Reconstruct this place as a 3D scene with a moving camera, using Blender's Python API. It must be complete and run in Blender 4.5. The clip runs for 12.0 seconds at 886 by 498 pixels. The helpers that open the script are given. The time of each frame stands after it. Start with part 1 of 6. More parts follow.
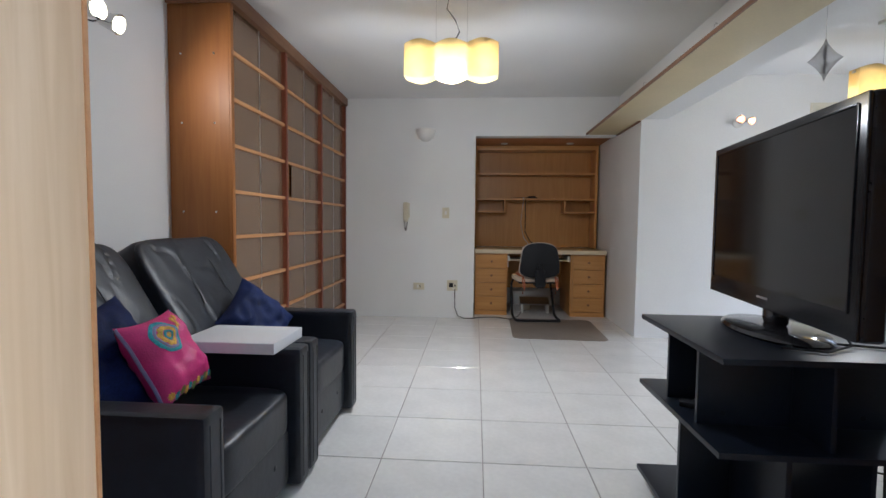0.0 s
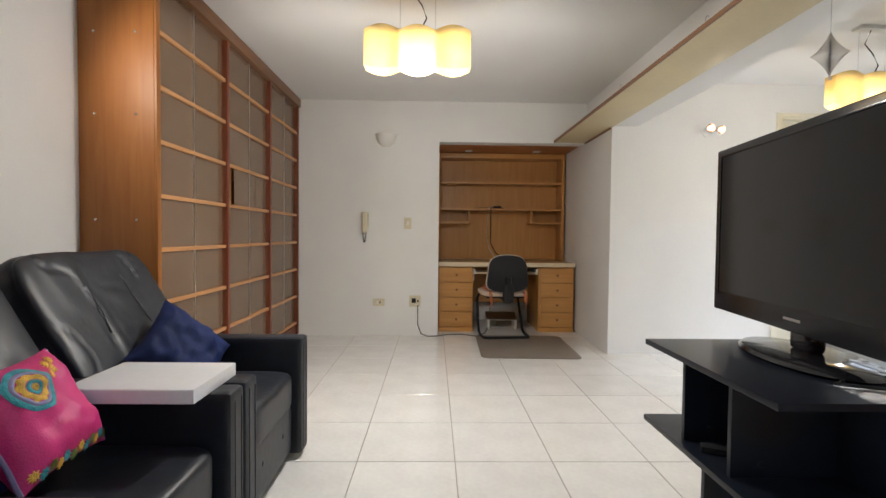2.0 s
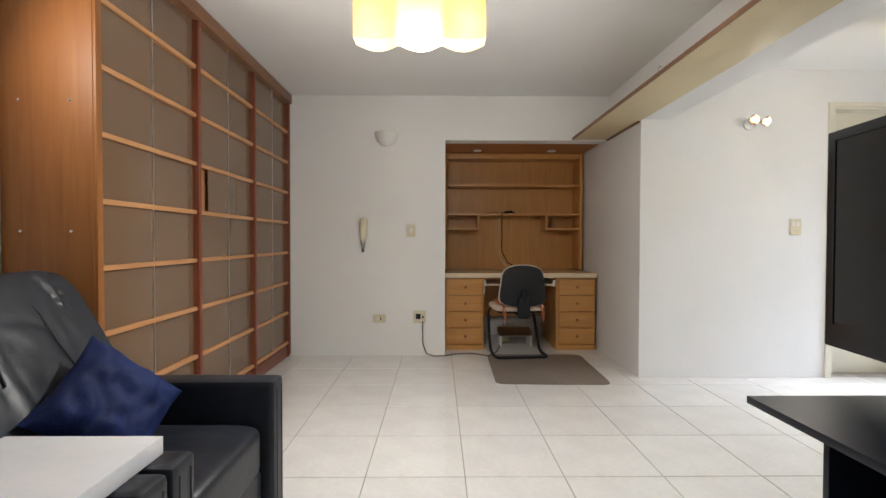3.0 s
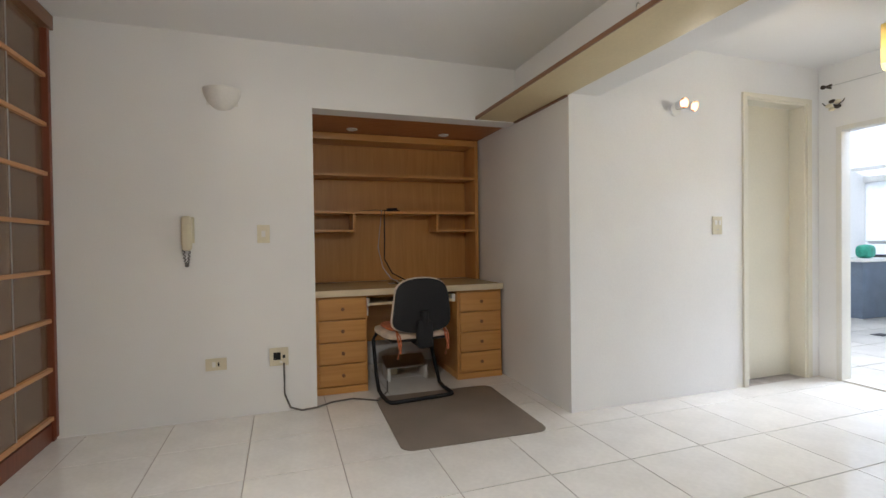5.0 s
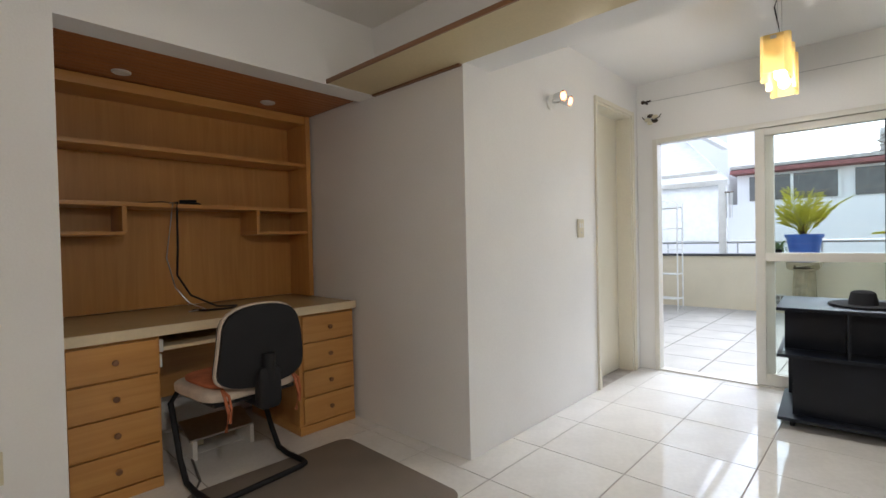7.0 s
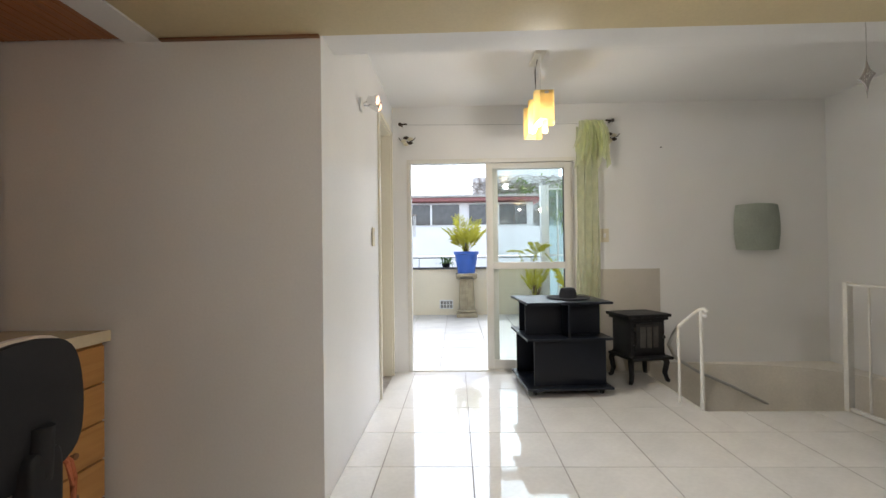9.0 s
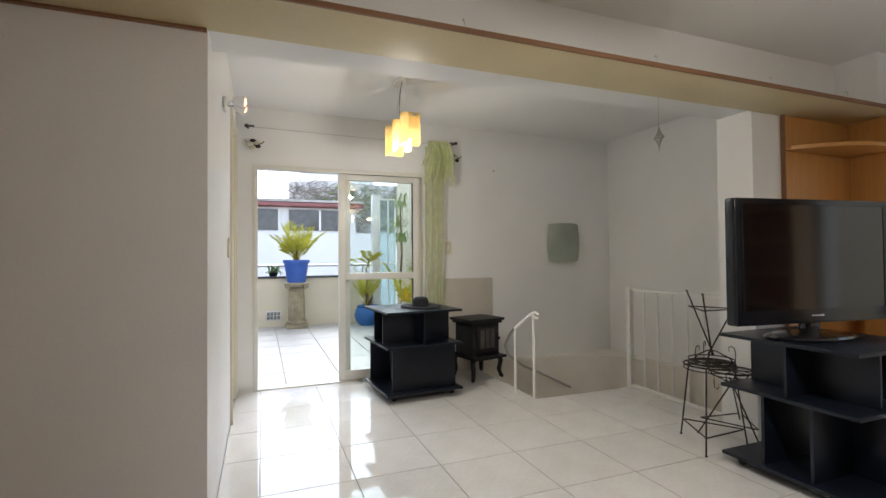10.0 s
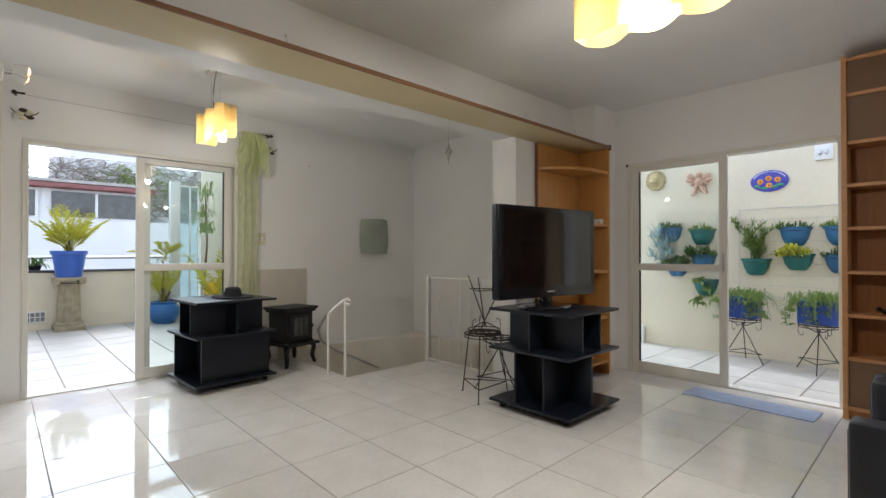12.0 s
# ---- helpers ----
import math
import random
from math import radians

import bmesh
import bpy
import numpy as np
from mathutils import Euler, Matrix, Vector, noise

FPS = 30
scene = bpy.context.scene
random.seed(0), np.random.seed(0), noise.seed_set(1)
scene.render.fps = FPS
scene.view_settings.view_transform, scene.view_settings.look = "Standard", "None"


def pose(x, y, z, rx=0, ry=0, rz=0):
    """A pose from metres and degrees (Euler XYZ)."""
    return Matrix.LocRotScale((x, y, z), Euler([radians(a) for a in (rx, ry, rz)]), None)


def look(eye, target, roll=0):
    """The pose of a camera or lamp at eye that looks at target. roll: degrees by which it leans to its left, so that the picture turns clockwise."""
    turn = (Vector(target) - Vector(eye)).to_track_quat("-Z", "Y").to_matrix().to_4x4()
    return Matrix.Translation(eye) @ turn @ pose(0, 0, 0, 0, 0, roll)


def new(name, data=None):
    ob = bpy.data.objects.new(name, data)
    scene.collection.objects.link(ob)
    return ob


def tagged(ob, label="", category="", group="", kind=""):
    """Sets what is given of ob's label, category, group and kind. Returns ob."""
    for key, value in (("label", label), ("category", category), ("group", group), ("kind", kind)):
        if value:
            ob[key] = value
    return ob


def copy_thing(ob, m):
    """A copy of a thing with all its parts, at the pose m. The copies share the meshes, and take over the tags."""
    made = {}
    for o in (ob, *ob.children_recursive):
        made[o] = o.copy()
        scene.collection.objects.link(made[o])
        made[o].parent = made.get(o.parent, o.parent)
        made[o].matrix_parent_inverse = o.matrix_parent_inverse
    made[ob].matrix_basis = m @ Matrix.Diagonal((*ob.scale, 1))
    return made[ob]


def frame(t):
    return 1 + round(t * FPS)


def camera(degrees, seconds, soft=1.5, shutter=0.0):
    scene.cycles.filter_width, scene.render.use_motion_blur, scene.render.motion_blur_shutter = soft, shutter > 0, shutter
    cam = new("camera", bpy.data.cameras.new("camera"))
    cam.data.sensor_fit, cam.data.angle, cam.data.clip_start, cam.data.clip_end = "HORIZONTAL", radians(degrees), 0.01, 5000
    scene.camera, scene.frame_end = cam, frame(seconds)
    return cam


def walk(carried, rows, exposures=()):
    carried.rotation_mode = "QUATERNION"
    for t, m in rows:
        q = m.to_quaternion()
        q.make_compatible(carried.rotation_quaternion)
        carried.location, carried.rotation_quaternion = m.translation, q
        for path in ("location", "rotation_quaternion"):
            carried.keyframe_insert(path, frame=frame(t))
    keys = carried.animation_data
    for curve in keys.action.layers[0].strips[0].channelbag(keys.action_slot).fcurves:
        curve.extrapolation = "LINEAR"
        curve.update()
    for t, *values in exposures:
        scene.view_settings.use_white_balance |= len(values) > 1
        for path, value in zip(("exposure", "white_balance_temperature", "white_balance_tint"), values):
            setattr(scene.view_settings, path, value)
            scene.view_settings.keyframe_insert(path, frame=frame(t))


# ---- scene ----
cam = camera(86.4, 12.0)
PATH = [
    (0, (0.016, 0.044, 1.052), (-0.122, 2.036, 0.939), 0.6),
    (0.5, (0.023, 0.115, 1.037), (-0.054, 2.11, 0.923), 0.8),
    (1, (0.046, 0.167, 1.027), (0.043, 2.164, 0.922), 0.8),
    (1.5, (0.013, 0.251, 1.032), (0.05, 2.249, 0.945), 0.8),
    (2, (-0.047, 0.377, 1.043), (-0.008, 2.376, 0.982), 0.6),
    (2.5, (-0.064, 0.588, 1.054), (-0.044, 2.587, 1.01), 0.4),
    (2.7, (-0.059, 0.697, 1.062), (-0.044, 2.696, 1.021), 0.2),
    (4.3, (-0.126, 1.567, 1.074), (0.143, 3.548, 1.052), -0.4),
    (4.5, (-0.144, 1.697, 1.075), (0.225, 3.662, 1.051), -0.4),
    (5, (-0.206, 1.965, 1.085), (0.441, 3.858, 1.057), -0.8),
    (5.5, (-0.201, 2.185, 1.102), (0.739, 3.95, 1.073), -1.1),
    (6, (-0.17, 2.43, 1.118), (0.982, 4.066, 1.088), -1.2),
    (6.5, (-0.205, 2.672, 1.116), (1.099, 4.189, 1.079), -1.4),
    (6.7, (-0.25, 2.788, 1.121), (1.113, 4.251, 1.083), -1.4),
    (8.3, (-0.478, 3.651, 1.029), (1.406, 4.321, 1.037), -0.6),
    (8.5, (-0.511, 3.735, 1.039), (1.424, 4.242, 1.048), -0.7),
    (9, (-0.49, 3.931, 1.053), (1.51, 3.988, 1.076), -0.7),
    (9.5, (-0.49, 4.11, 1.076), (1.476, 3.744, 1.11), -0.7),
    (10, (-0.517, 4.307, 1.101), (1.349, 3.588, 1.141), -0.5),
    (10.5, (-0.627, 4.413, 1.11), (1.119, 3.439, 1.146), -0.4),
    (11, (-0.708, 4.496, 1.097), (0.924, 3.34, 1.122), -0.2),
    (11.5, (-0.771, 4.536, 1.069), (0.761, 3.25, 1.085), -0.1),
    (12, (-0.848, 4.496, 1.067), (0.607, 3.124, 1.084), 0.0),
]
EXPOSURE = [(0, 2.08, 5000, 10), (0.5, 2.04, 4520, 10), (1, 2.3, 4850, 10), (1.5, 2.41, 5700, 10), (2.5, 2.38, 5540, 10), (4.5, 2.32, 5580, 10), (5.5, 1.99, 5600, 10), (6.5, 1.89, 5640, 10), (8.5, 2.1, 5780, 10), (9.5, 2.06, 5760, 10), (10.5, 1.91, 5700, 10), (12, 1.86, 5700, 10)]
walk(cam, [(t, look(eye, target, roll)) for t, eye, target, roll in PATH], EXPOSURE)

# ---- light ----
world = bpy.data.worlds.new("world")
scene.world = world
world.use_nodes = True
wn = world.node_tree
sky = wn.nodes.new("ShaderNodeTexSky")
sky.sky_type = "NISHITA"
sky.sun_disc = False
sky.sun_elevation = radians(50)
sky.sun_rotation = radians(100)
sky.air_density, sky.dust_density, sky.ozone_density = 1.0, 1.5, 1.5
soft = wn.nodes.new("ShaderNodeHueSaturation")
soft.inputs["Saturation"].default_value = 0.35
wn.links.new(sky.outputs[0], soft.inputs["Color"])
wn.links.new(soft.outputs[0], wn.nodes["Background"].inputs[0])
wn.nodes["Background"].inputs[1].default_value = 0.135

sun = new("sun", bpy.data.lights.new("sun", "SUN"))
sun.data.energy, sun.data.angle, sun.data.color = 0.4, radians(25), (1.0, 0.96, 0.9)
sun.matrix_world = look((0, 0, 0), (-0.66, 0.12, -0.74))


# ---- materials ----
def nodes_of(name):
    m = bpy.data.materials.new(name)
    m.use_nodes = True
    return m, m.node_tree, m.node_tree.nodes["Principled BSDF"]


def mat(name, color, rough=0.5, metal=0.0, vary=0.08, scale=6.0, fine=60.0, bump=0.02, stretch=(1, 1, 1), coat=0.0, spec=0.5, emit=None, power=0.0, rand=0.0):
    """A painted, cast or woven surface: two scales of tone, gloss wear and fine relief."""
    m, t, p = nodes_of(name)
    n = t.nodes
    tc = n.new("ShaderNodeTexCoord")
    mp = n.new("ShaderNodeMapping")
    mp.inputs["Scale"].default_value = stretch
    t.links.new(tc.outputs["Object"], mp.inputs[0])
    big = n.new("ShaderNodeTexNoise")
    big.inputs["Scale"].default_value, big.inputs["Detail"].default_value = scale, 4
    small = n.new("ShaderNodeTexNoise")
    small.inputs["Scale"].default_value, small.inputs["Detail"].default_value = fine, 3
    for k in (big, small):
        t.links.new(mp.outputs[0], k.inputs["Vector"])
    ramp = n.new("ShaderNodeMapRange")
    ramp.inputs["To Min"].default_value, ramp.inputs["To Max"].default_value = 1 - vary, 1 + vary
    ramp.inputs["From Min"].default_value, ramp.inputs["From Max"].default_value = 0.3, 0.7
    t.links.new(big.outputs[0], ramp.inputs[0])
    ramp2 = n.new("ShaderNodeMapRange")
    ramp2.inputs["To Min"].default_value, ramp2.inputs["To Max"].default_value = 1 - vary * 0.6, 1 + vary * 0.6
    ramp2.inputs["From Min"].default_value, ramp2.inputs["From Max"].default_value = 0.3, 0.7
    t.links.new(small.outputs[0], ramp2.inputs[0])
    mul = n.new("ShaderNodeMath")
    mul.operation = "MULTIPLY"
    t.links.new(ramp.outputs[0], mul.inputs[0])
    t.links.new(ramp2.outputs[0], mul.inputs[1])
    value = mul.outputs[0]
    if rand:
        info = n.new("ShaderNodeObjectInfo")
        rr = n.new("ShaderNodeMapRange")
        rr.inputs["To Min"].default_value, rr.inputs["To Max"].default_value = 1 - rand, 1 + rand
        t.links.new(info.outputs["Random"], rr.inputs[0])
        mul2 = n.new("ShaderNodeMath")
        mul2.operation = "MULTIPLY"
        t.links.new(value, mul2.inputs[0])
        t.links.new(rr.outputs[0], mul2.inputs[1])
        value = mul2.outputs[0]
    sc = n.new("ShaderNodeVectorMath")
    sc.operation = "SCALE"
    sc.inputs[0].default_value = color
    t.links.new(value, sc.inputs["Scale"])
    t.links.new(sc.outputs[0], p.inputs["Base Color"])
    rg = n.new("ShaderNodeMapRange")
    rg.inputs["To Min"].default_value, rg.inputs["To Max"].default_value = max(0.02, rough * 0.93), min(1, rough * 1.07)
    t.links.new(big.outputs[0], rg.inputs[0])
    t.links.new(rg.outputs[0], p.inputs["Roughness"])
    p.inputs["Metallic"].default_value = metal
    p.inputs["Coat Weight"].default_value = coat
    p.inputs["Specular IOR Level"].default_value = spec
    if bump:
        bp = n.new("ShaderNodeBump")
        bp.inputs["Strength"].default_value, bp.inputs["Distance"].default_value = min(1, bump * 10), 0.002
        t.links.new(small.outputs[0], bp.inputs["Height"])
        t.links.new(bp.outputs[0], p.inputs["Normal"])
    if emit:
        p.inputs["Emission Color"].default_value = (*emit, 1)
        p.inputs["Emission Strength"].default_value = power
    return m


def wood(name, dark, light, rough=0.4, axis="z", scale=1.0, bump=0.02):
    """Wood veneer with long grain along one axis."""
    m, t, p = nodes_of(name)
    n = t.nodes
    tc = n.new("ShaderNodeTexCoord")
    mp = n.new("ShaderNodeMapping")
    s = {"x": (0.06, 1, 1), "y": (1, 0.06, 1), "z": (1, 1, 0.06)}[axis]
    mp.inputs["Scale"].default_value = [v * 16 * scale for v in s]
    t.links.new(tc.outputs["Object"], mp.inputs[0])
    grain = n.new("ShaderNodeTexNoise")
    grain.inputs["Scale"].default_value, grain.inputs["Detail"].default_value, grain.inputs["Distortion"].default_value = 2.2, 6, 0.8
    t.links.new(mp.outputs[0], grain.inputs["Vector"])
    broad = n.new("ShaderNodeTexNoise")
    broad.inputs["Scale"].default_value, broad.inputs["Detail"].default_value = 1.6, 2
    t.links.new(tc.outputs["Object"], broad.inputs["Vector"])
    add = n.new("ShaderNodeMath")
    add.operation = "MULTIPLY_ADD"
    add.inputs[1].default_value = 0.35
    t.links.new(broad.outputs[0], add.inputs[0])
    t.links.new(grain.outputs[0], add.inputs[2])
    cr = n.new("ShaderNodeValToRGB")
    cr.color_ramp.elements[0].position, cr.color_ramp.elements[0].color = 0.25, (*dark, 1)
    cr.color_ramp.elements[1].position, cr.color_ramp.elements[1].color = 1.1, (*light, 1)
    t.links.new(add.outputs[0], cr.inputs[0])
    t.links.new(cr.outputs[0], p.inputs["Base Color"])
    p.inputs["Roughness"].default_value = rough
    bp = n.new("ShaderNodeBump")
    bp.inputs["Strength"].default_value, bp.inputs["Distance"].default_value = min(1, bump * 8), 0.001
    t.links.new(grain.outputs[0], bp.inputs["Height"])
    t.links.new(bp.outputs[0], p.inputs["Normal"])
    return m


def glass(name, tint=(1, 1, 1), gloss=0.06, rough=0.0, body=0.0, body_color=(0.5, 0.5, 0.5)):
    """A thin pane: mostly clear, with a Fresnel sheen, and some body where it is frosted or dusty."""
    m, t, p = nodes_of(name)
    n = t.nodes
    n.remove(p)
    tr = n.new("ShaderNodeBsdfTransparent")
    tr.inputs[0].default_value = (*tint, 1)
    gl = n.new("ShaderNodeBsdfGlossy")
    gl.inputs["Roughness"].default_value = rough
    df = n.new("ShaderNodeBsdfDiffuse")
    df.inputs[0].default_value = (*body_color, 1)
    mx0, mx = n.new("ShaderNodeMixShader"), n.new("ShaderNodeMixShader")
    mx0.inputs[0].default_value = body
    fr = n.new("ShaderNodeFresnel")
    fr.inputs[0].default_value = 1.45
    ml = n.new("ShaderNodeMath")
    ml.operation = "MULTIPLY"
    ml.inputs[1].default_value = gloss / 0.04
    ml.use_clamp = True
    t.links.new(fr.outputs[0], ml.inputs[0])
    t.links.new(tr.outputs[0], mx0.inputs[1])
    t.links.new(df.outputs[0], mx0.inputs[2])
    t.links.new(mx0.outputs[0], mx.inputs[1])
    t.links.new(gl.outputs[0], mx.inputs[2])
    t.links.new(ml.outputs[0], mx.inputs[0])
    t.links.new(mx.outputs[0], n["Material Output"].inputs[0])
    return m


def sheer(name, color, through_light=0.5, clear=0.0):
    """Thin cloth, leaf or lamp glass that lets light through."""
    m, t, p = nodes_of(name)
    n = t.nodes
    tc = n.new("ShaderNodeTexCoord")
    nz = n.new("ShaderNodeTexNoise")
    nz.inputs["Scale"].default_value = 14
    t.links.new(tc.outputs["Object"], nz.inputs["Vector"])
    geo = n.new("ShaderNodeNewGeometry")
    ad = n.new("ShaderNodeMath")
    t.links.new(nz.outputs[0], ad.inputs[0])
    t.links.new(geo.outputs["Random Per Island"], ad.inputs[1])
    rr = n.new("ShaderNodeMapRange")
    rr.inputs["From Min"].default_value, rr.inputs["From Max"].default_value = 0.3, 1.6
    rr.inputs["To Min"].default_value, rr.inputs["To Max"].default_value = 0.75, 1.25
    t.links.new(ad.outputs[0], rr.inputs[0])
    sc = n.new("ShaderNodeVectorMath")
    sc.operation = "SCALE"
    sc.inputs[0].default_value = color
    t.links.new(rr.outputs[0], sc.inputs["Scale"])
    t.links.new(sc.outputs[0], p.inputs["Base Color"])
    p.inputs["Roughness"].default_value = 0.5
    tl = n.new("ShaderNodeBsdfTranslucent")
    t.links.new(sc.outputs[0], tl.inputs[0])
    mx = n.new("ShaderNodeMixShader")
    mx.inputs[0].default_value = through_light
    t.links.new(p.outputs[0], mx.inputs[1])
    t.links.new(tl.outputs[0], mx.inputs[2])
    last = mx
    if clear:
        tr = n.new("ShaderNodeBsdfTransparent")
        last = n.new("ShaderNodeMixShader")
        last.inputs[0].default_value = clear
        t.links.new(mx.outputs[0], last.inputs[1])
        t.links.new(tr.outputs[0], last.inputs[2])
    t.links.new(last.outputs[0], n["Material Output"].inputs[0])
    return m


WALL = mat("wall paint", (0.83, 0.825, 0.81), 0.6, vary=0.025, scale=1.5, fine=120, bump=0.03)
WALL_GLOSS = mat("washable wall paint", (0.83, 0.825, 0.815), 0.46, vary=0.03, scale=1.6, fine=90, bump=0.02)
CEIL = mat("ceiling paint", (0.82, 0.815, 0.805), 0.8, vary=0.03, scale=1.0, fine=100, bump=0.02)
CREAM_LAM = mat("cream laminate", (0.66, 0.56, 0.34), 0.48, spec=0.3, vary=0.05, scale=2, fine=80, bump=0.0)
BROWN_EDGE = wood("brown edge strip", (0.16, 0.072, 0.030), (0.28, 0.140, 0.065), 0.45, "y")
TILE = mat("porcelain tile", (0.74, 0.725, 0.695), 0.05, spec=0.85, vary=0.05, scale=5, fine=40, bump=0.0, rand=0.035)
GROUT = mat("grey grout", (0.34, 0.31, 0.28), 0.85, vary=0.2, scale=12, fine=150, bump=0.04)
TERR_TILE = mat("terrace tile", (0.50, 0.475, 0.43), 0.5, vary=0.12, scale=3, fine=60, bump=0.02, rand=0.05)
TERR_GROUT = mat("terrace grout", (0.42, 0.39, 0.34), 0.9, vary=0.2)
BEECH = wood("beech veneer", (0.46, 0.21, 0.05), (0.60, 0.315, 0.092), 0.38, "z")
BEECH_X = wood("beech veneer lengthwise", (0.47, 0.215, 0.052), (0.62, 0.33, 0.098), 0.35, "x")
BEECH_DARK = wood("beadboard", (0.30, 0.105, 0.028), (0.46, 0.18, 0.055), 0.45, "x")
DESK_TOP = mat("desk laminate", (0.50, 0.38, 0.20), 0.25, vary=0.06, scale=3, fine=60, bump=0.0)
DESK_EDGE = mat("desk cream edge", (0.74, 0.62, 0.42), 0.4, vary=0.05)
CHERRY = wood("cherry veneer", (0.24, 0.082, 0.013), (0.36, 0.145, 0.028), 0.5, "z")
CHERRY_RED = wood("red-brown post", (0.13, 0.03, 0.012), (0.23, 0.065, 0.028), 0.38, "z")
SHELF_EDGE = wood("orange shelf edge", (0.44, 0.20, 0.07), (0.64, 0.34, 0.14), 0.42, "y")
PINE = wood("pale pine", (0.64, 0.41, 0.20), (0.84, 0.62, 0.38), 0.5, "z", 1.4)
SMOKED = glass("smoked glass", (0.72, 0.56, 0.43), 0.05, 0.15, 0.45, (0.42, 0.265, 0.155))
CLEAR = glass("clear glass", (0.95, 0.97, 0.955), 0.03)
SCREEN_GLASS = glass("wind screen glass", (0.82, 0.92, 0.93), 0.08)
FROST = mat("green frosted glass", (0.60, 0.65, 0.57), 0.25, vary=0.08, scale=4)
ALU = mat("cream lacquered aluminium", (0.74, 0.72, 0.66), 0.35, vary=0.03, scale=4, bump=0.01)
GASKET = mat("dark gasket", (0.05, 0.05, 0.05), 0.6)
VENT_SHADE = mat("grey shade of vent openings", (0.24, 0.23, 0.21), 0.8, vary=0.2)
GREY_CORD = mat("grey rubber cord", (0.13, 0.12, 0.11), 0.6)
STEEL = mat("brushed steel", (0.55, 0.55, 0.55), 0.3, 1.0, vary=0.05)
SPINNER = mat("dull stainless sheet", (0.34, 0.33, 0.33), 0.38, 1.0, vary=0.1, bump=0)
CHROME = mat("chrome", (0.75, 0.75, 0.75), 0.08, 1.0, vary=0.02, bump=0)
LEATHER = mat("black leather", (0.015, 0.018, 0.025), 0.40, spec=0.5, vary=0.25, scale=5, fine=26, bump=0.055)
BLACK_LAM = mat("black laminate", (0.007, 0.010, 0.018), 0.36, spec=0.38, vary=0.15, scale=4, fine=90, bump=0.0)
BLACK_PLASTIC = mat("gloss black plastic", (0.012, 0.012, 0.014), 0.1, vary=0.05, bump=0)
TV_FRAME = mat("black television frame", (0.009, 0.010, 0.013), 0.18, spec=0.4, vary=0.05, bump=0)
TV_PANEL = mat("dark display panel", (0.005, 0.005, 0.006), 0.09, spec=0.5, vary=0.05, bump=0)
DARK_PLASTIC = mat("matt black plastic", (0.012, 0.012, 0.014), 0.6, spec=0.3, vary=0.1)
CLOTH_BLACK = mat("black upholstery", (0.013, 0.014, 0.018), 0.95, vary=0.2, scale=20, fine=400, bump=0.08)
CLOTH_CREAM = mat("cream upholstery", (0.62, 0.52, 0.42), 0.95, vary=0.12, scale=20, fine=350, bump=0.08)
CLOTH_ORANGE = mat("faded orange cloth", (0.50, 0.16, 0.07), 0.95, vary=0.2, scale=12, fine=300, bump=0.08)
NAVY = mat("navy satin", (0.010, 0.019, 0.080), 0.68, spec=0.2, vary=0.3, scale=8, fine=120, bump=0.05)
PINK = mat("pink silk", (0.62, 0.028, 0.20), 0.5, vary=0.14, scale=10, fine=200, bump=0.05)
GOLD_THREAD = mat("gold embroidery", (0.72, 0.42, 0.05), 0.6, vary=0.3, scale=40, fine=300, bump=0.1)
TEAL_THREAD = mat("teal embroidery", (0.05, 0.32, 0.38), 0.6, vary=0.3, scale=40, fine=300, bump=0.1)
LILAC_PIPING = mat("lilac piping", (0.30, 0.28, 0.50), 0.6, vary=0.1)
WHITE_LAM = mat("white laminate", (0.80, 0.80, 0.82), 0.3, vary=0.03, bump=0)
WHITE_PAINT = mat("white enamel", (0.80, 0.79, 0.75), 0.35, vary=0.05, scale=10)
DOOR_PAINT = mat("ivory door enamel", (0.74, 0.70, 0.58), 0.35, vary=0.04, scale=2)
IVORY = mat("ivory plastic", (0.68, 0.62, 0.46), 0.4, vary=0.05)
PLASTER = mat("white plaster shade", (0.78, 0.76, 0.72), 0.7, vary=0.05)
BLACK_IRON = mat("cast iron", (0.018, 0.018, 0.02), 0.5, 0.3, vary=0.3, scale=12, fine=120, bump=0.08)
WROUGHT = mat("dark wrought iron", (0.06, 0.045, 0.036), 0.5, 0.5, vary=0.3, scale=20, bump=0.05)
MAT_GREY = mat("grey-brown chair mat", (0.20, 0.165, 0.135), 0.6, vary=0.12, scale=3, fine=200, bump=0.05)
RUG = mat("light blue woven rug", (0.48, 0.58, 0.80), 0.95, vary=0.15, scale=9, fine=260, bump=0.1, stretch=(1, 4, 1))
CURTAIN = sheer("sheer lime curtain", (0.84, 0.87, 0.58), 0.55, 0.34)
AMBER = sheer("amber lamp glass", (0.70, 0.53, 0.22), 0.42)
BULB = mat("lit bulb", (1, 0.9, 0.7), 0.4, emit=(1.0, 0.80, 0.45), power=2.2, bump=0)
BULB_RED = mat("lit reddish spot", (1, 0.7, 0.6), 0.3, emit=(1.0, 0.36, 0.13), power=1.3, bump=0)
DADO = mat("beige stair paint", (0.78, 0.74, 0.66), 0.7, vary=0.06, scale=3, bump=0.03)
SHIELD = mat("greige wall panel", (0.56, 0.52, 0.45), 0.55, vary=0.03)
CREAM_WALL = mat("cream exterior render", (0.76, 0.68, 0.51), 0.85, vary=0.07, scale=1.2, fine=80, bump=0.06)
WHITE_RENDER = mat("white exterior render", (0.80, 0.79, 0.77), 0.85, vary=0.05, scale=0.7, fine=40, bump=0.05)
COPING = mat("dark stone coping", (0.05, 0.05, 0.055), 0.3, vary=0.2)
